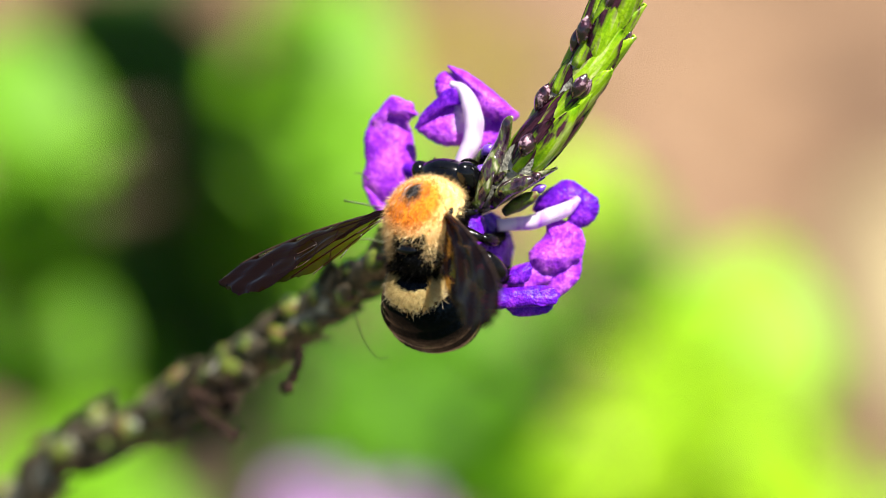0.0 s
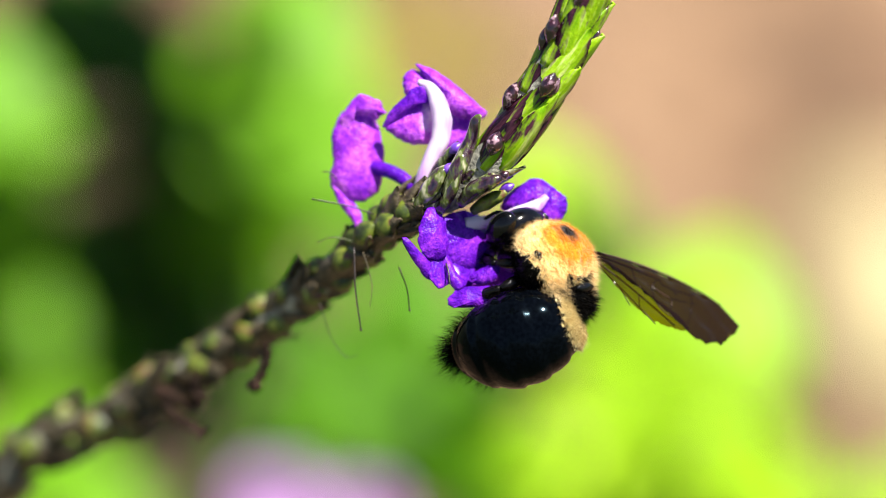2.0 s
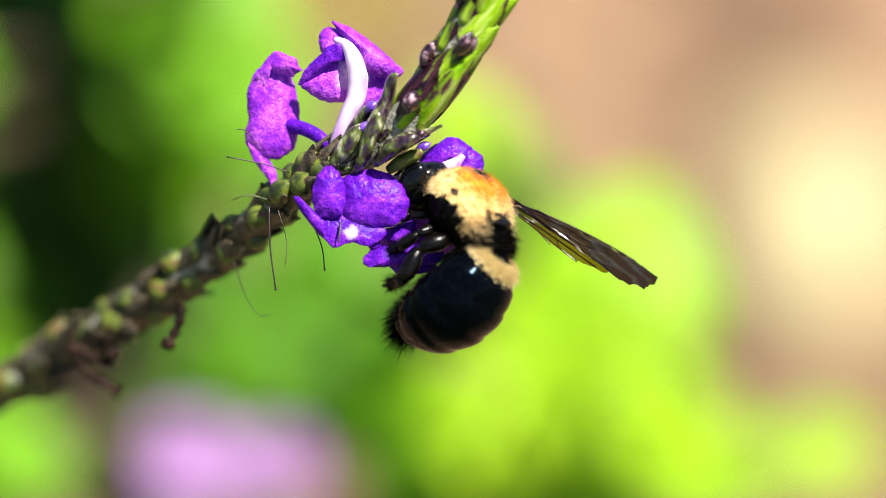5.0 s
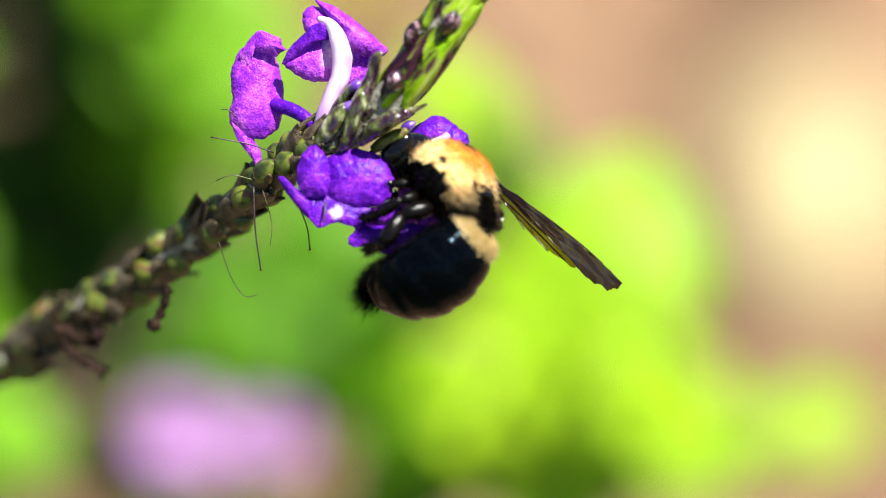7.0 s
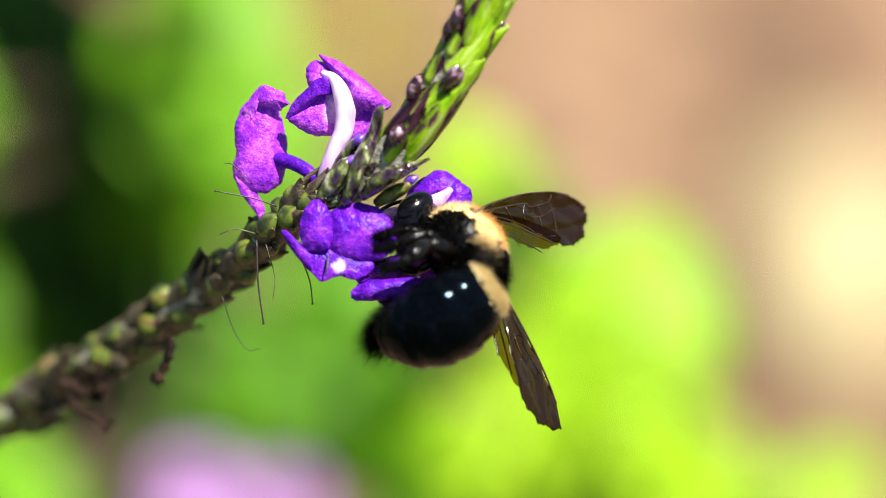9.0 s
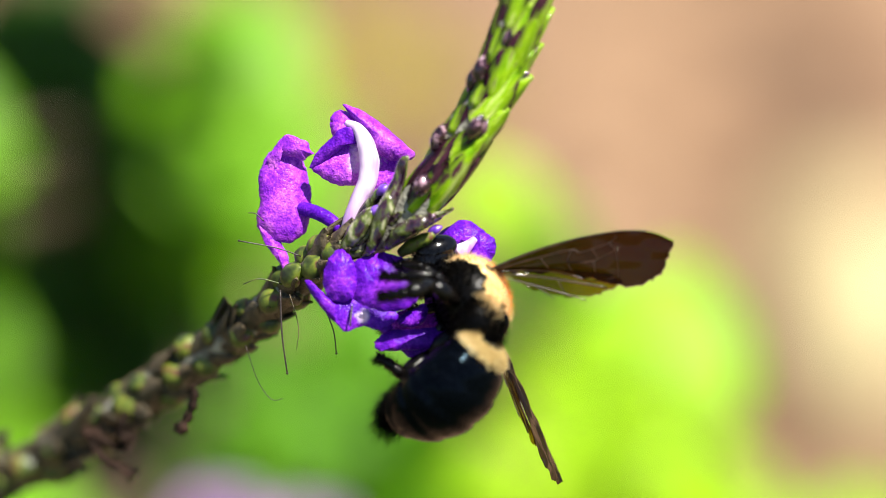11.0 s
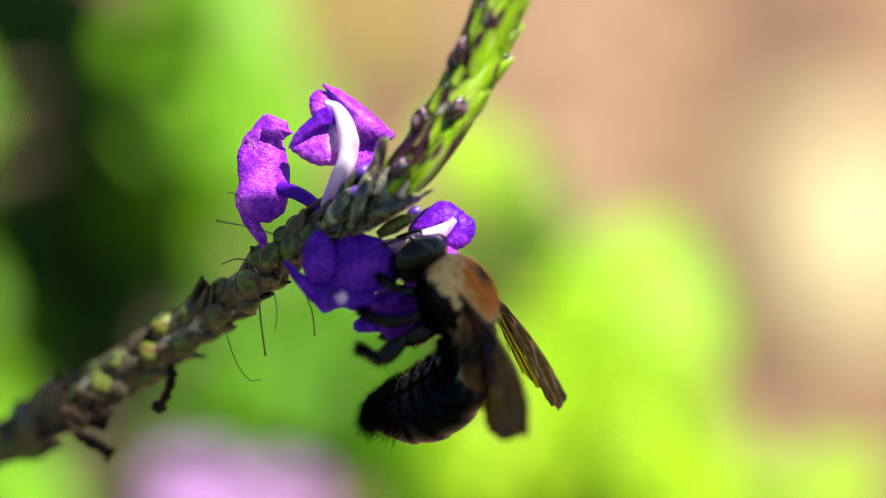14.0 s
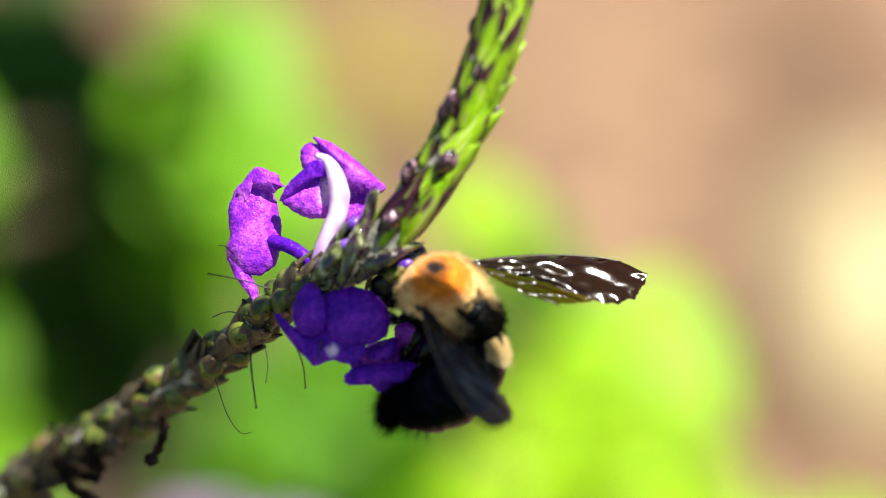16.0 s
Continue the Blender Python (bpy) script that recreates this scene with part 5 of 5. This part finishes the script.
    hairs("side_hair", BLACK_HAIR, root, nrm, rng.uniform(0.4, 0.9, len(root)) / 1000, 0.000026, (0, -0.8, 0), 24, a)
    return a


abdomen = build_abdomen()


def wing_edge(points, ragged, seed, n=10):
    rnd = random.Random(seed)
    return [p + Vector((rnd.uniform(-ragged, ragged), rnd.uniform(-ragged, ragged), 0)) for p in spline(points, n)]


def membrane(front, rear, side):
    """A wing skin between a front and a rear edge that run from root to tip."""
    bm = bmesh.new()
    n, m = 40, 8

    def along(line, t):
        i = min(int(t * (len(line) - 1)), len(line) - 2)
        return line[i].lerp(line[i + 1], t * (len(line) - 1) - i)
    grid = []
    for i in range(n + 1):
        a, b = along(front, i / n), along(rear, i / n)
        row = []
        for j in range(m + 1):
            s = j / m
            p = a.lerp(b, s)
            p = p + Vector((0, 0, side * (0.34 * math.sin(s * 9.0) * (1 - 0.8 * i / n) + 0.35 * math.sin(math.pi * s) + 0.12 * math.sin(p.x * 1.7 + p.y * 2.3))))
            row.append(bm.verts.new(p * 1.06 / 1000))
        grid.append(row)
    for i in range(n):
        for j in range(m):
            bm.faces.new((grid[i][j], grid[i + 1][j], grid[i + 1][j + 1], grid[i][j + 1]))
    return bm


def build_wing(side, seed):
    """A fore wing with its hind wing hooked to it; x runs out to the tip, y to the front edge."""
    front = spline([(0, 0, 0), (4, 0.5, 0), (9, 0.7, 0), (13.5, 0.4, 0), (16.8, -0.5, 0), (18.9, -2.0, 0)], 10)
    rear = wing_edge([(0.2, -0.5, 0), (4, -1.5, 0), (8, -3.0, 0), (11.2, -4.6, 0), (13.6, -5.6, 0), (15.6, -5.5, 0), (17.4, -4.4, 0), (18.7, -2.6, 0)], 0.26, seed)
    w = part("wing", membrane(front, rear, side), WING, bee, "smoky brown translucent wing with a ragged tip")
    hf = spline([(0.5, -0.7, 0), (4, -1.8, 0), (8, -3.5, 0), (11.2, -5.0, 0), (12.4, -6.2, 0)], 10)
    hr = wing_edge([(0.6, -1.0, 0), (2.6, -3.3, 0), (4.8, -5.0, 0), (7.2, -6.2, 0), (9.8, -6.7, 0), (12.2, -6.4, 0)], 0.14, seed + 1)
    h = part("hind_wing", membrane(hf, hr, side), HIND_WING, w, "amber translucent hind wing")
    h.matrix_local = pose(0, 0.0007, -0.00025 * side, 0, 0, 4)
    lines = [([(0, 0, 0), (4, 0.55, 0), (9, 0.75, 0), (13.5, 0.4, 0), (16.5, -0.3, 0)], 0.17), ([(0, -0.2, 0), (4, -0.1, 0), (8.5, -0.2, 0), (9.3, -0.7, 0), (12.6, -0.5, 0), (13.6, 0.3, 0)], 0.11),
             ([(0.3, -0.4, 0), (4, -1.2, 0), (7.6, -2.6, 0), (9.6, -3.9, 0), (12.4, -4.2, 0)], 0.10), ([(5.2, -0.15, 0), (5.9, -1.9, 0)], 0.08), ([(8.5, -0.2, 0), (7.8, -1.4, 0), (8.2, -2.9, 0)], 0.08),
             ([(7.8, -1.4, 0), (10.4, -1.9, 0), (13.4, -1.3, 0)], 0.08), ([(10.4, -1.9, 0), (10.2, -4.0, 0)], 0.07), ([(10.6, -0.6, 0), (11.0, -1.9, 0)], 0.07), ([(12.4, -0.5, 0), (12.9, -1.5, 0), (12.5, -4.2, 0)], 0.07)]
    for pts, r in lines:
        p = [q * 1.06 / 1000 for q in spline(pts, 5)]
        part("vein", tube(bmesh.new(), [q + Vector((0, 0, 0.0001 * side)) for q in p], [r * (1 - 0.5 * i / len(p)) / 1000 for i in range(len(p))], 6), VEIN, w)
    for pts, r in (([(0.5, -0.7, 0), (4, -1.8, 0), (8, -3.5, 0), (11, -4.9, 0)], 0.10), ([(0.6, -0.9, 0), (4, -2.8, 0), (7, -4.6, 0), (8.6, -5.6, 0)], 0.07), ([(4, -2.8, 0), (5.4, -4.6, 0)], 0.06), ([(6.4, -2.9, 0), (6.6, -4.3, 0)], 0.06)):
        p = [q * 1.06 / 1000 for q in spline(pts, 5)]
        part("vein", tube(bmesh.new(), [q + Vector((0, 0, -0.0002 * side)) for q in p], r / 1000, 5), VEIN, w)
    return w


wing_l = build_wing(-1, 31)
wing_r = build_wing(1, 41)
ROOT_L, ROOT_R = Vector((-0.0041, -0.0006, 0.0020)), Vector((0.0041, -0.0006, 0.0020))


def build_leg(joints, thick, seed):
    """A jointed leg: thigh, shin and foot, with bristles."""
    leg = part("leg", tube(bmesh.new(), [Vector(p) / 1000 for p in spline(joints[:2], 5)], [thick * f / 1000 for f in (0.55, 0.8, 1, 1, 0.8, 0.6)], 9), LEG, bee, "black bristly leg")
    shin = spline(joints[1:3], 6)
    part("shin", tube(bmesh.new(), [p / 1000 for p in shin], [thick * f / 1000 for f in (0.5, 0.75, 0.9, 1.0, 1.0, 0.95, 0.6)], 9), LEG, leg)
    foot = spline(joints[2:], 5)
    n = len(foot)
    part("foot", tube(bmesh.new(), [p / 1000 for p in foot], [thick * (0.62 - 0.36 * i / n + 0.07 * (i % 3)) / 1000 for i in range(n)], 8), LEG, leg)
    rng = np.random.default_rng(seed)
    pts, nr = [], []
    line = shin + foot
    for _ in range(900):
        k = rng.integers(0, len(line) - 1)
        p = line[k].lerp(line[k + 1], rng.random())
        d = (line[k + 1] - line[k]).normalized()
        v = Vector(rng.normal(0, 1, 3))
        v = (v - d * v.dot(d)).normalized()
        pts.append((p + v * thick * 0.4)[:])
        nr.append((v + d * 0.7).normalized()[:])
    hairs("bristles", BLACK_HAIR, np.array(pts) / 1000, np.array(nr), rng.uniform(0.5, 1.1, 900) / 1000, 0.000026, (0, 0, 0), seed, leg)
    return leg


for s in (-1, 1):
    build_leg([(s * 1.6, 2.0, -2.6), (s * 3.4, 3.6, -4.2), (s * 2.6, 5.6, -5.8), (s * 2.0, 6.6, -6.6), (s * 1.8, 7.6, -7.0)], 0.58, 51 + s)
    build_leg([(s * 2.2, 0.2, -2.8), (s * 5.0, 0.2, -4.4), (s * 4.8, 1.6, -7.4), (s * 4.2, 2.8, -8.6), (s * 3.8, 3.8, -9.2)], 0.72, 55 + s)
    build_leg([(s * 2.2, -2.0, -2.8), (s * 5.2, -1.2, -5.4), (s * 6.2, -2.2, -9.0), (s * 5.0, -0.8, -10.4), (s * 4.4, 0.2, -11.4)], 1.05, 59 + s)


# ---- what moves ----
def body_row(x, y, z, fx, fy, fz, ux, uy, uz):
    """The bee's pose: its place, the way to its head and the way of its back, in the view frame."""
    return VIEW @ frame_of((x / 1000, y / 1000, z / 1000), (fx, fy, fz), (ux, uy, uz))


def tail_row(x, y, z, ux, uy, uz):
    """The abdomen hinged at the waist: the way it runs forwards there and the way of its back, in the bee's frame."""
    return frame_of(WAIST, (x, y, z), (ux, uy, uz))


def wing_row(root, x, y, z, rx, ry, rz):
    """A wing on its root: the way of its front edge and the way of its rear edge, in the bee's frame."""
    a = Vector((x, y, z)).normalized()
    r = Vector((rx, ry, rz))
    b = -(r - a * r.dot(a)).normalized()
    m = Matrix((a, b, a.cross(b))).transposed().to_4x4()
    m.translation = root
    return m


def motions():
    walk(f3, [(t, Matrix.Translation(Vector(FOOT_3) / 1000) @ pose(0, 0, 0, 0, 0, a)) for t, a in ((0, 62), (1.5, 62), (2, 36), (2.5, 26), (3, 0), (16, 0))])
    walk(branch, [(t, Matrix.Translation(BRANCH_FOOT) @ pose(0, 0, 0, 0, a, 0)) for t, a in ((0, -7), (5, -6.6), (10.2, -7), (12.3, -0.6), (13.5, -0.2), (14.5, 0.9), (16, -0.2))])
    # bee rows
    walk(bee, [
        (0, body_row(-16.02, -7, 4.377, 0.285, 0.427, 0.858, -0.421, -0.748, 0.512)),
        (0.5, body_row(-12.55, -7, 3.443, 0.264, 0.395, 0.88, -0.063, -0.903, 0.425)),
        (0.8, body_row(-5.361, -8, -1.672, 0.829, 0.323, 0.456, 0.354, -0.935, 0.019)),
        (1, body_row(-2.93, -8, -1.529, 0.729, 0.342, 0.593, 0.384, -0.921, 0.059)),
        (1.2, body_row(-3.475, -7.5, -0.045, 0.323, 0.432, 0.842, 0.437, -0.857, 0.272)),
        (1.5, body_row(-2.836, -7, 1.065, 0.081, 0.485, 0.871, 0.276, -0.85, 0.448)),
        (1.7, body_row(0.799, -6.2, -2.948, -0.025, 0.348, 0.937, 0.511, -0.801, 0.311)),
        (2, body_row(1.544, -4.7, -0.545, -0.51, 0.41, 0.756, 0.529, -0.543, 0.652)),
        (2.5, body_row(2.192, -4.7, 0.165, -0.576, 0.568, 0.587, 0.642, -0.131, 0.756)),
        (3, body_row(2.18, -4.7, 0.988, -0.599, 0.322, 0.733, 0.588, -0.444, 0.676)),
        (3.5, body_row(1.427, -4.7, 0.423, -0.602, 0.446, 0.662, 0.564, -0.349, 0.748)),
        (4, body_row(-0.59, -4.7, 1.564, -0.747, 0.202, 0.634, 0.18, -0.856, 0.485)),
        (4.2, body_row(0.766, -4.7, 0.975, -0.594, 0.638, 0.491, 0.498, -0.187, 0.847)),
        (6.5, body_row(1.552, -4.7, 1.187, -0.61, 0.235, 0.756, 0.538, -0.578, 0.614)),
        (7, body_row(1.14, -4.7, 1.712, -0.6, 0.543, 0.588, 0.605, -0.174, 0.777)),
        (7.5, body_row(1.224, -4.7, 1.724, -0.617, 0.608, 0.499, 0.673, 0.079, 0.735)),
        (8, body_row(1.85, -4.7, 1.76, -0.582, 0.655, 0.482, 0.755, 0.215, 0.619)),
        (8.5, body_row(1.943, -4.7, 1.547, -0.613, 0.626, 0.481, 0.73, 0.217, 0.648)),
        (9, body_row(2.233, -4.7, 0.434, -0.673, 0.58, 0.459, 0.731, 0.426, 0.533)),
        (9.5, body_row(2.011, -4.7, -0.532, -0.621, 0.635, 0.46, 0.784, 0.503, 0.364)),
        (10, body_row(2.276, -4.7, -1.584, -0.713, 0.604, 0.355, 0.701, 0.599, 0.387)),
        (10.2, body_row(1.938, -4.7, -0.157, -0.643, 0.642, 0.418, 0.739, 0.663, 0.118)),
        (12.3, body_row(-0.65, -4.7, 0.111, -0.318, 0.281, 0.906, 0.796, -0.441, 0.416)),
        (12.5, body_row(-0.752, -4.7, 0.036, -0.36, 0.222, 0.906, 0.775, -0.47, 0.423)),
        (13, body_row(-0.961, -4.7, 0.134, -0.435, 0.121, 0.892, 0.733, -0.527, 0.429)),
        (13.5, body_row(-0.824, -4.7, 0.058, -0.408, 0.132, 0.903, 0.76, -0.499, 0.416)),
        (14, body_row(1.152, -4.7, -1.733, -0.477, 0.005, 0.879, 0.832, -0.321, 0.453)),
        (14.2, body_row(0.672, -4.7, -6.836, -0.163, -0.087, 0.983, 0.826, -0.557, 0.088)),
        (14.5, body_row(5.196, -4.7, -4.796, 0.071, 0.123, 0.99, 0.466, -0.882, 0.076)),
        (14.7, body_row(5.07, -4.7, 3.259, -0.486, -0.209, 0.849, 0.377, -0.926, -0.012)),
        (15, body_row(3.041, -4.7, 5.225, -0.744, 0.151, 0.65, 0.181, -0.892, 0.414)),
        (15.5, body_row(3.722, -4.7, 5.572, -0.552, -0.242, 0.798, 0.746, -0.57, 0.344)),
        (16, body_row(0.535, -4.7, 4.265, -0.771, 0.415, 0.483, -0.015, -0.77, 0.638)),
    ])
    walk(abdomen, [
        (0, tail_row(0.12, 0.537, 0.835, 0.163, -0.84, 0.517)),
        (0.5, tail_row(-0.134, 0.657, 0.742, -0.002, -0.749, 0.663)),
        (0.8, tail_row(0.182, 0.743, 0.644, 0.257, -0.668, 0.699)),
        (1, tail_row(0.243, 0.842, 0.482, 0.334, -0.539, 0.773)),
        (1.2, tail_row(0.173, 0.92, 0.351, 0.271, -0.387, 0.881)),
        (1.5, tail_row(-0.119, 0.752, 0.648, 0.031, -0.65, 0.759)),
        (1.7, tail_row(-0.16, 0.551, 0.819, 0.008, -0.829, 0.56)),
        (2, tail_row(0.872, 0.202, 0.445, -0.191, -0.697, 0.691)),
        (2.5, tail_row(0.643, 0.492, 0.586, -0.242, -0.596, 0.766)),
        (3, tail_row(0.741, 0.419, 0.524, -0.262, -0.538, 0.801)),
        (3.5, tail_row(0.801, 0.325, 0.502, -0.221, -0.62, 0.753)),
        (4, tail_row(0.702, 0.564, 0.435, 0.036, -0.638, 0.77)),
        (4.2, tail_row(0.219, 0.417, 0.882, -0.106, -0.889, 0.446)),
        (6.5, tail_row(0.362, 0.566, 0.74, -0.113, -0.762, 0.638)),
        (7, tail_row(0.165, 0.423, 0.891, -0.02, -0.902, 0.432)),
        (7.5, tail_row(-0.034, 0.375, 0.926, -0.089, -0.924, 0.371)),
        (8, tail_row(-0.294, 0.329, 0.898, -0.096, -0.944, 0.315)),
        (8.5, tail_row(-0.193, 0.35, 0.917, -0.088, -0.937, 0.339)),
        (9, tail_row(-0.207, 0.285, 0.936, -0.213, -0.947, 0.241)),
        (9.5, tail_row(-0.406, 0.303, 0.863, -0.26, -0.943, 0.209)),
        (10, tail_row(-0.169, 0.161, 0.972, -0.328, -0.939, 0.099)),
        (10.2, tail_row(-0.713, 0.214, 0.668, -0.233, -0.97, 0.062)),
        (12.3, tail_row(-0.009, 0.818, 0.575, -0.023, -0.575, 0.818)),
        (12.5, tail_row(0.101, 0.749, 0.654, 0.062, -0.661, 0.748)),
        (13, tail_row(-0.166, 0.504, 0.848, 0.328, -0.782, 0.529)),
        (13.5, tail_row(-0.136, 0.611, 0.78, 0.255, -0.739, 0.623)),
        (14, tail_row(-0.385, 0.666, 0.639, 0.217, -0.607, 0.764)),
        (14.2, tail_row(-0.144, 0.374, 0.916, 0.725, -0.59, 0.355)),
        (14.5, tail_row(0.184, 0.093, 0.978, 0.953, -0.26, -0.155)),
        (14.7, tail_row(0.441, 0.447, 0.778, 0.889, -0.334, -0.312)),
        (15, tail_row(0.462, 0.222, 0.859, 0.863, -0.335, -0.377)),
        (15.5, tail_row(0.148, 0.302, 0.942, 0.839, -0.543, 0.042)),
        (16, tail_row(0.266, 0.026, 0.964, 0.797, -0.568, -0.204)),
    ])
    walk(wing_l, [
        (0, wing_row(ROOT_L, -0.878, -0.468, 0.097, 0.478, -0.855, 0.204)),
        (0.5, wing_row(ROOT_L, -0.908, -0.333, -0.255, 0.246, -0.915, 0.319)),
        (0.8, wing_row(ROOT_L, -0.684, -0.12, -0.72, 0.38, -0.9, -0.212)),
        (1, wing_row(ROOT_L, -0.579, -0, -0.816, 0.145, -0.984, -0.103)),
        (1.2, wing_row(ROOT_L, -0.425, 0.1, -0.9, 0.199, -0.959, -0.2)),
        (1.5, wing_row(ROOT_L, -0.373, 0.204, -0.905, 0.554, -0.733, -0.394)),
        (1.7, wing_row(ROOT_L, -0.16, 0.39, -0.907, 0.647, -0.653, -0.395)),
        (2, wing_row(ROOT_L, 0.523, 0.129, -0.843, 0.495, -0.85, 0.178)),
        (2.25, wing_row(ROOT_L, 0.809, 0.354, -0.469, 0.192, -0.914, -0.358)),
        (2.5, wing_row(ROOT_L, 0.982, 0.191, -0.005, 0.099, -0.535, -0.839)),
        (3, wing_row(ROOT_L, 0.86, -0.318, -0.399, -0.506, -0.637, -0.581)),
        (3.5, wing_row(ROOT_L, 0.862, -0.141, -0.486, -0.418, -0.74, -0.527)),
        (4, wing_row(ROOT_L, 0.426, -0.425, -0.799, -0.817, -0.56, -0.137)),
        (4.2, wing_row(ROOT_L, 0.908, 0.36, -0.213, 0.146, -0.75, -0.645)),
        (6.5, wing_row(ROOT_L, 0.792, -0.279, -0.544, -0.488, -0.823, -0.289)),
        (7, wing_row(ROOT_L, 0.968, 0.234, -0.088, 0.134, -0.782, -0.608)),
        (7.5, wing_row(ROOT_L, 0.921, 0.294, 0.256, 0.387, -0.762, -0.519)),
        (8, wing_row(ROOT_L, 0.752, 0.336, 0.567, 0.623, -0.644, -0.444)),
        (8.5, wing_row(ROOT_L, 0.779, 0.257, 0.572, 0.596, -0.585, -0.55)),
        (9, wing_row(ROOT_L, 0.526, 0.115, 0.843, 0.674, -0.661, -0.33)),
        (9.5, wing_row(ROOT_L, 0.372, 0.165, 0.913, 0.699, -0.697, -0.159)),
        (10, wing_row(ROOT_L, 0.22, -0.057, 0.974, 0.678, -0.708, -0.195)),
        (10.2, wing_row(ROOT_L, 0.059, 0.003, 0.998, 0.739, -0.673, -0.041)),
        (12.3, wing_row(ROOT_L, -0.394, -0.836, 0.382, 0.759, -0.53, -0.377)),
        (12.5, wing_row(ROOT_L, -0.443, -0.806, 0.394, 0.636, -0.592, -0.495)),
        (13, wing_row(ROOT_L, -0.47, -0.767, 0.437, 0.461, -0.636, -0.619)),
        (13.5, wing_row(ROOT_L, -0.415, -0.819, 0.396, 0.285, -0.53, -0.799)),
        (14, wing_row(ROOT_L, -0.626, -0.727, 0.281, 0.02, -0.376, -0.926)),
        (14.2, wing_row(ROOT_L, -0.679, -0.614, 0.402, -0.304, -0.263, -0.916)),
        (14.5, wing_row(ROOT_L, -0.676, -0.659, 0.331, 0.554, -0.75, -0.362)),
        (14.7, wing_row(ROOT_L, -0.673, -0.473, 0.569, 0.403, -0.879, -0.255)),
        (15, wing_row(ROOT_L, -0.641, -0.697, 0.321, 0.48, -0.69, -0.542)),
        (15.5, wing_row(ROOT_L, -0.531, -0.788, 0.313, 0.387, -0.554, -0.737)),
        (16, wing_row(ROOT_L, -0.55, -0.818, 0.171, 0.692, -0.56, -0.455)),
    ])
    walk(wing_r, [
        (0, wing_row(ROOT_R, 0.721, -0.663, 0.203, -0.602, -0.744, -0.29)),
        (0.5, wing_row(ROOT_R, 0.664, -0.675, 0.323, -0.573, -0.736, -0.36)),
        (0.8, wing_row(ROOT_R, 0.727, -0.627, 0.28, -0.265, -0.632, -0.728)),
        (1, wing_row(ROOT_R, 0.728, -0.571, 0.379, -0.17, -0.686, -0.708)),
        (1.2, wing_row(ROOT_R, 0.706, -0.633, 0.318, 0.055, -0.398, -0.916)),
        (1.5, wing_row(ROOT_R, 0.824, -0.491, 0.283, 0.17, -0.263, -0.95)),
        (1.7, wing_row(ROOT_R, 0.54, -0.721, 0.435, 0.441, -0.198, -0.875)),
        (1.85, wing_row(ROOT_R, 0.769, -0.566, 0.297, -0.121, -0.585, -0.802)),
        (2, wing_row(ROOT_R, 0.859, -0.512, 0.005, -0.491, -0.826, -0.276)),
        (2.5, wing_row(ROOT_R, 0.804, -0.592, 0.048, -0.58, -0.8, -0.154)),
        (3, wing_row(ROOT_R, 0.906, -0.422, -0.016, -0.388, -0.817, -0.427)),
        (3.5, wing_row(ROOT_R, 0.891, -0.454, -0.007, -0.452, -0.886, -0.103)),
        (4, wing_row(ROOT_R, 0.733, -0.664, -0.149, -0.671, -0.741, 0.004)),
        (4.2, wing_row(ROOT_R, 0.836, -0.548, 0.031, -0.534, -0.825, -0.184)),
        (6.5, wing_row(ROOT_R, 0.807, -0.59, -0.012, -0.59, -0.807, -0.005)),
        (7, wing_row(ROOT_R, 0.814, -0.581, -0.034, -0.571, -0.787, -0.233)),
        (7.5, wing_row(ROOT_R, 0.805, -0.593, -0.009, -0.535, -0.72, -0.442)),
        (8, wing_row(ROOT_R, 0.753, -0.658, -0.025, -0.524, -0.576, -0.628)),
        (8.5, wing_row(ROOT_R, 0.712, -0.701, -0.039, -0.535, -0.507, -0.676)),
        (9, wing_row(ROOT_R, 0.748, -0.658, -0.088, -0.399, -0.341, -0.851)),
        (9.5, wing_row(ROOT_R, 0.859, -0.46, 0.226, -0.072, -0.545, -0.835)),
        (10, wing_row(ROOT_R, 0.886, -0.462, -0.05, -0.146, -0.176, -0.974)),
        (10.2, wing_row(ROOT_R, 0.819, -0.555, 0.146, -0.068, -0.346, -0.936)),
        (12.3, wing_row(ROOT_R, 0.861, -0.508, -0.022, -0.507, -0.861, 0.039)),
        (12.5, wing_row(ROOT_R, 0.785, -0.614, -0.077, -0.617, -0.786, -0.023)),
        (13, wing_row(ROOT_R, 0.749, -0.661, -0.048, -0.661, -0.75, 0.026)),
        (13.5, wing_row(ROOT_R, 0.855, -0.512, -0.084, -0.514, -0.858, -0.007)),
        (14, wing_row(ROOT_R, 0.72, -0.686, -0.106, -0.694, -0.715, -0.081)),
        (14.2, wing_row(ROOT_R, 0.483, -0.81, -0.333, -0.856, -0.517, 0.015)),
        (14.5, wing_row(ROOT_R, 0.706, -0.641, -0.302, -0.585, -0.768, 0.261)),
        (14.7, wing_row(ROOT_R, 0.638, -0.77, -0.004, -0.621, -0.518, 0.589)),
        (15, wing_row(ROOT_R, 0.772, -0.603, -0.204, -0.528, -0.785, 0.324)),
        (15.5, wing_row(ROOT_R, 0.874, -0.48, -0.069, -0.476, -0.877, 0.067)),
        (16, wing_row(ROOT_R, 0.772, -0.589, -0.239, -0.618, -0.783, -0.066)),
    ])
    # end of bee rows


motions()
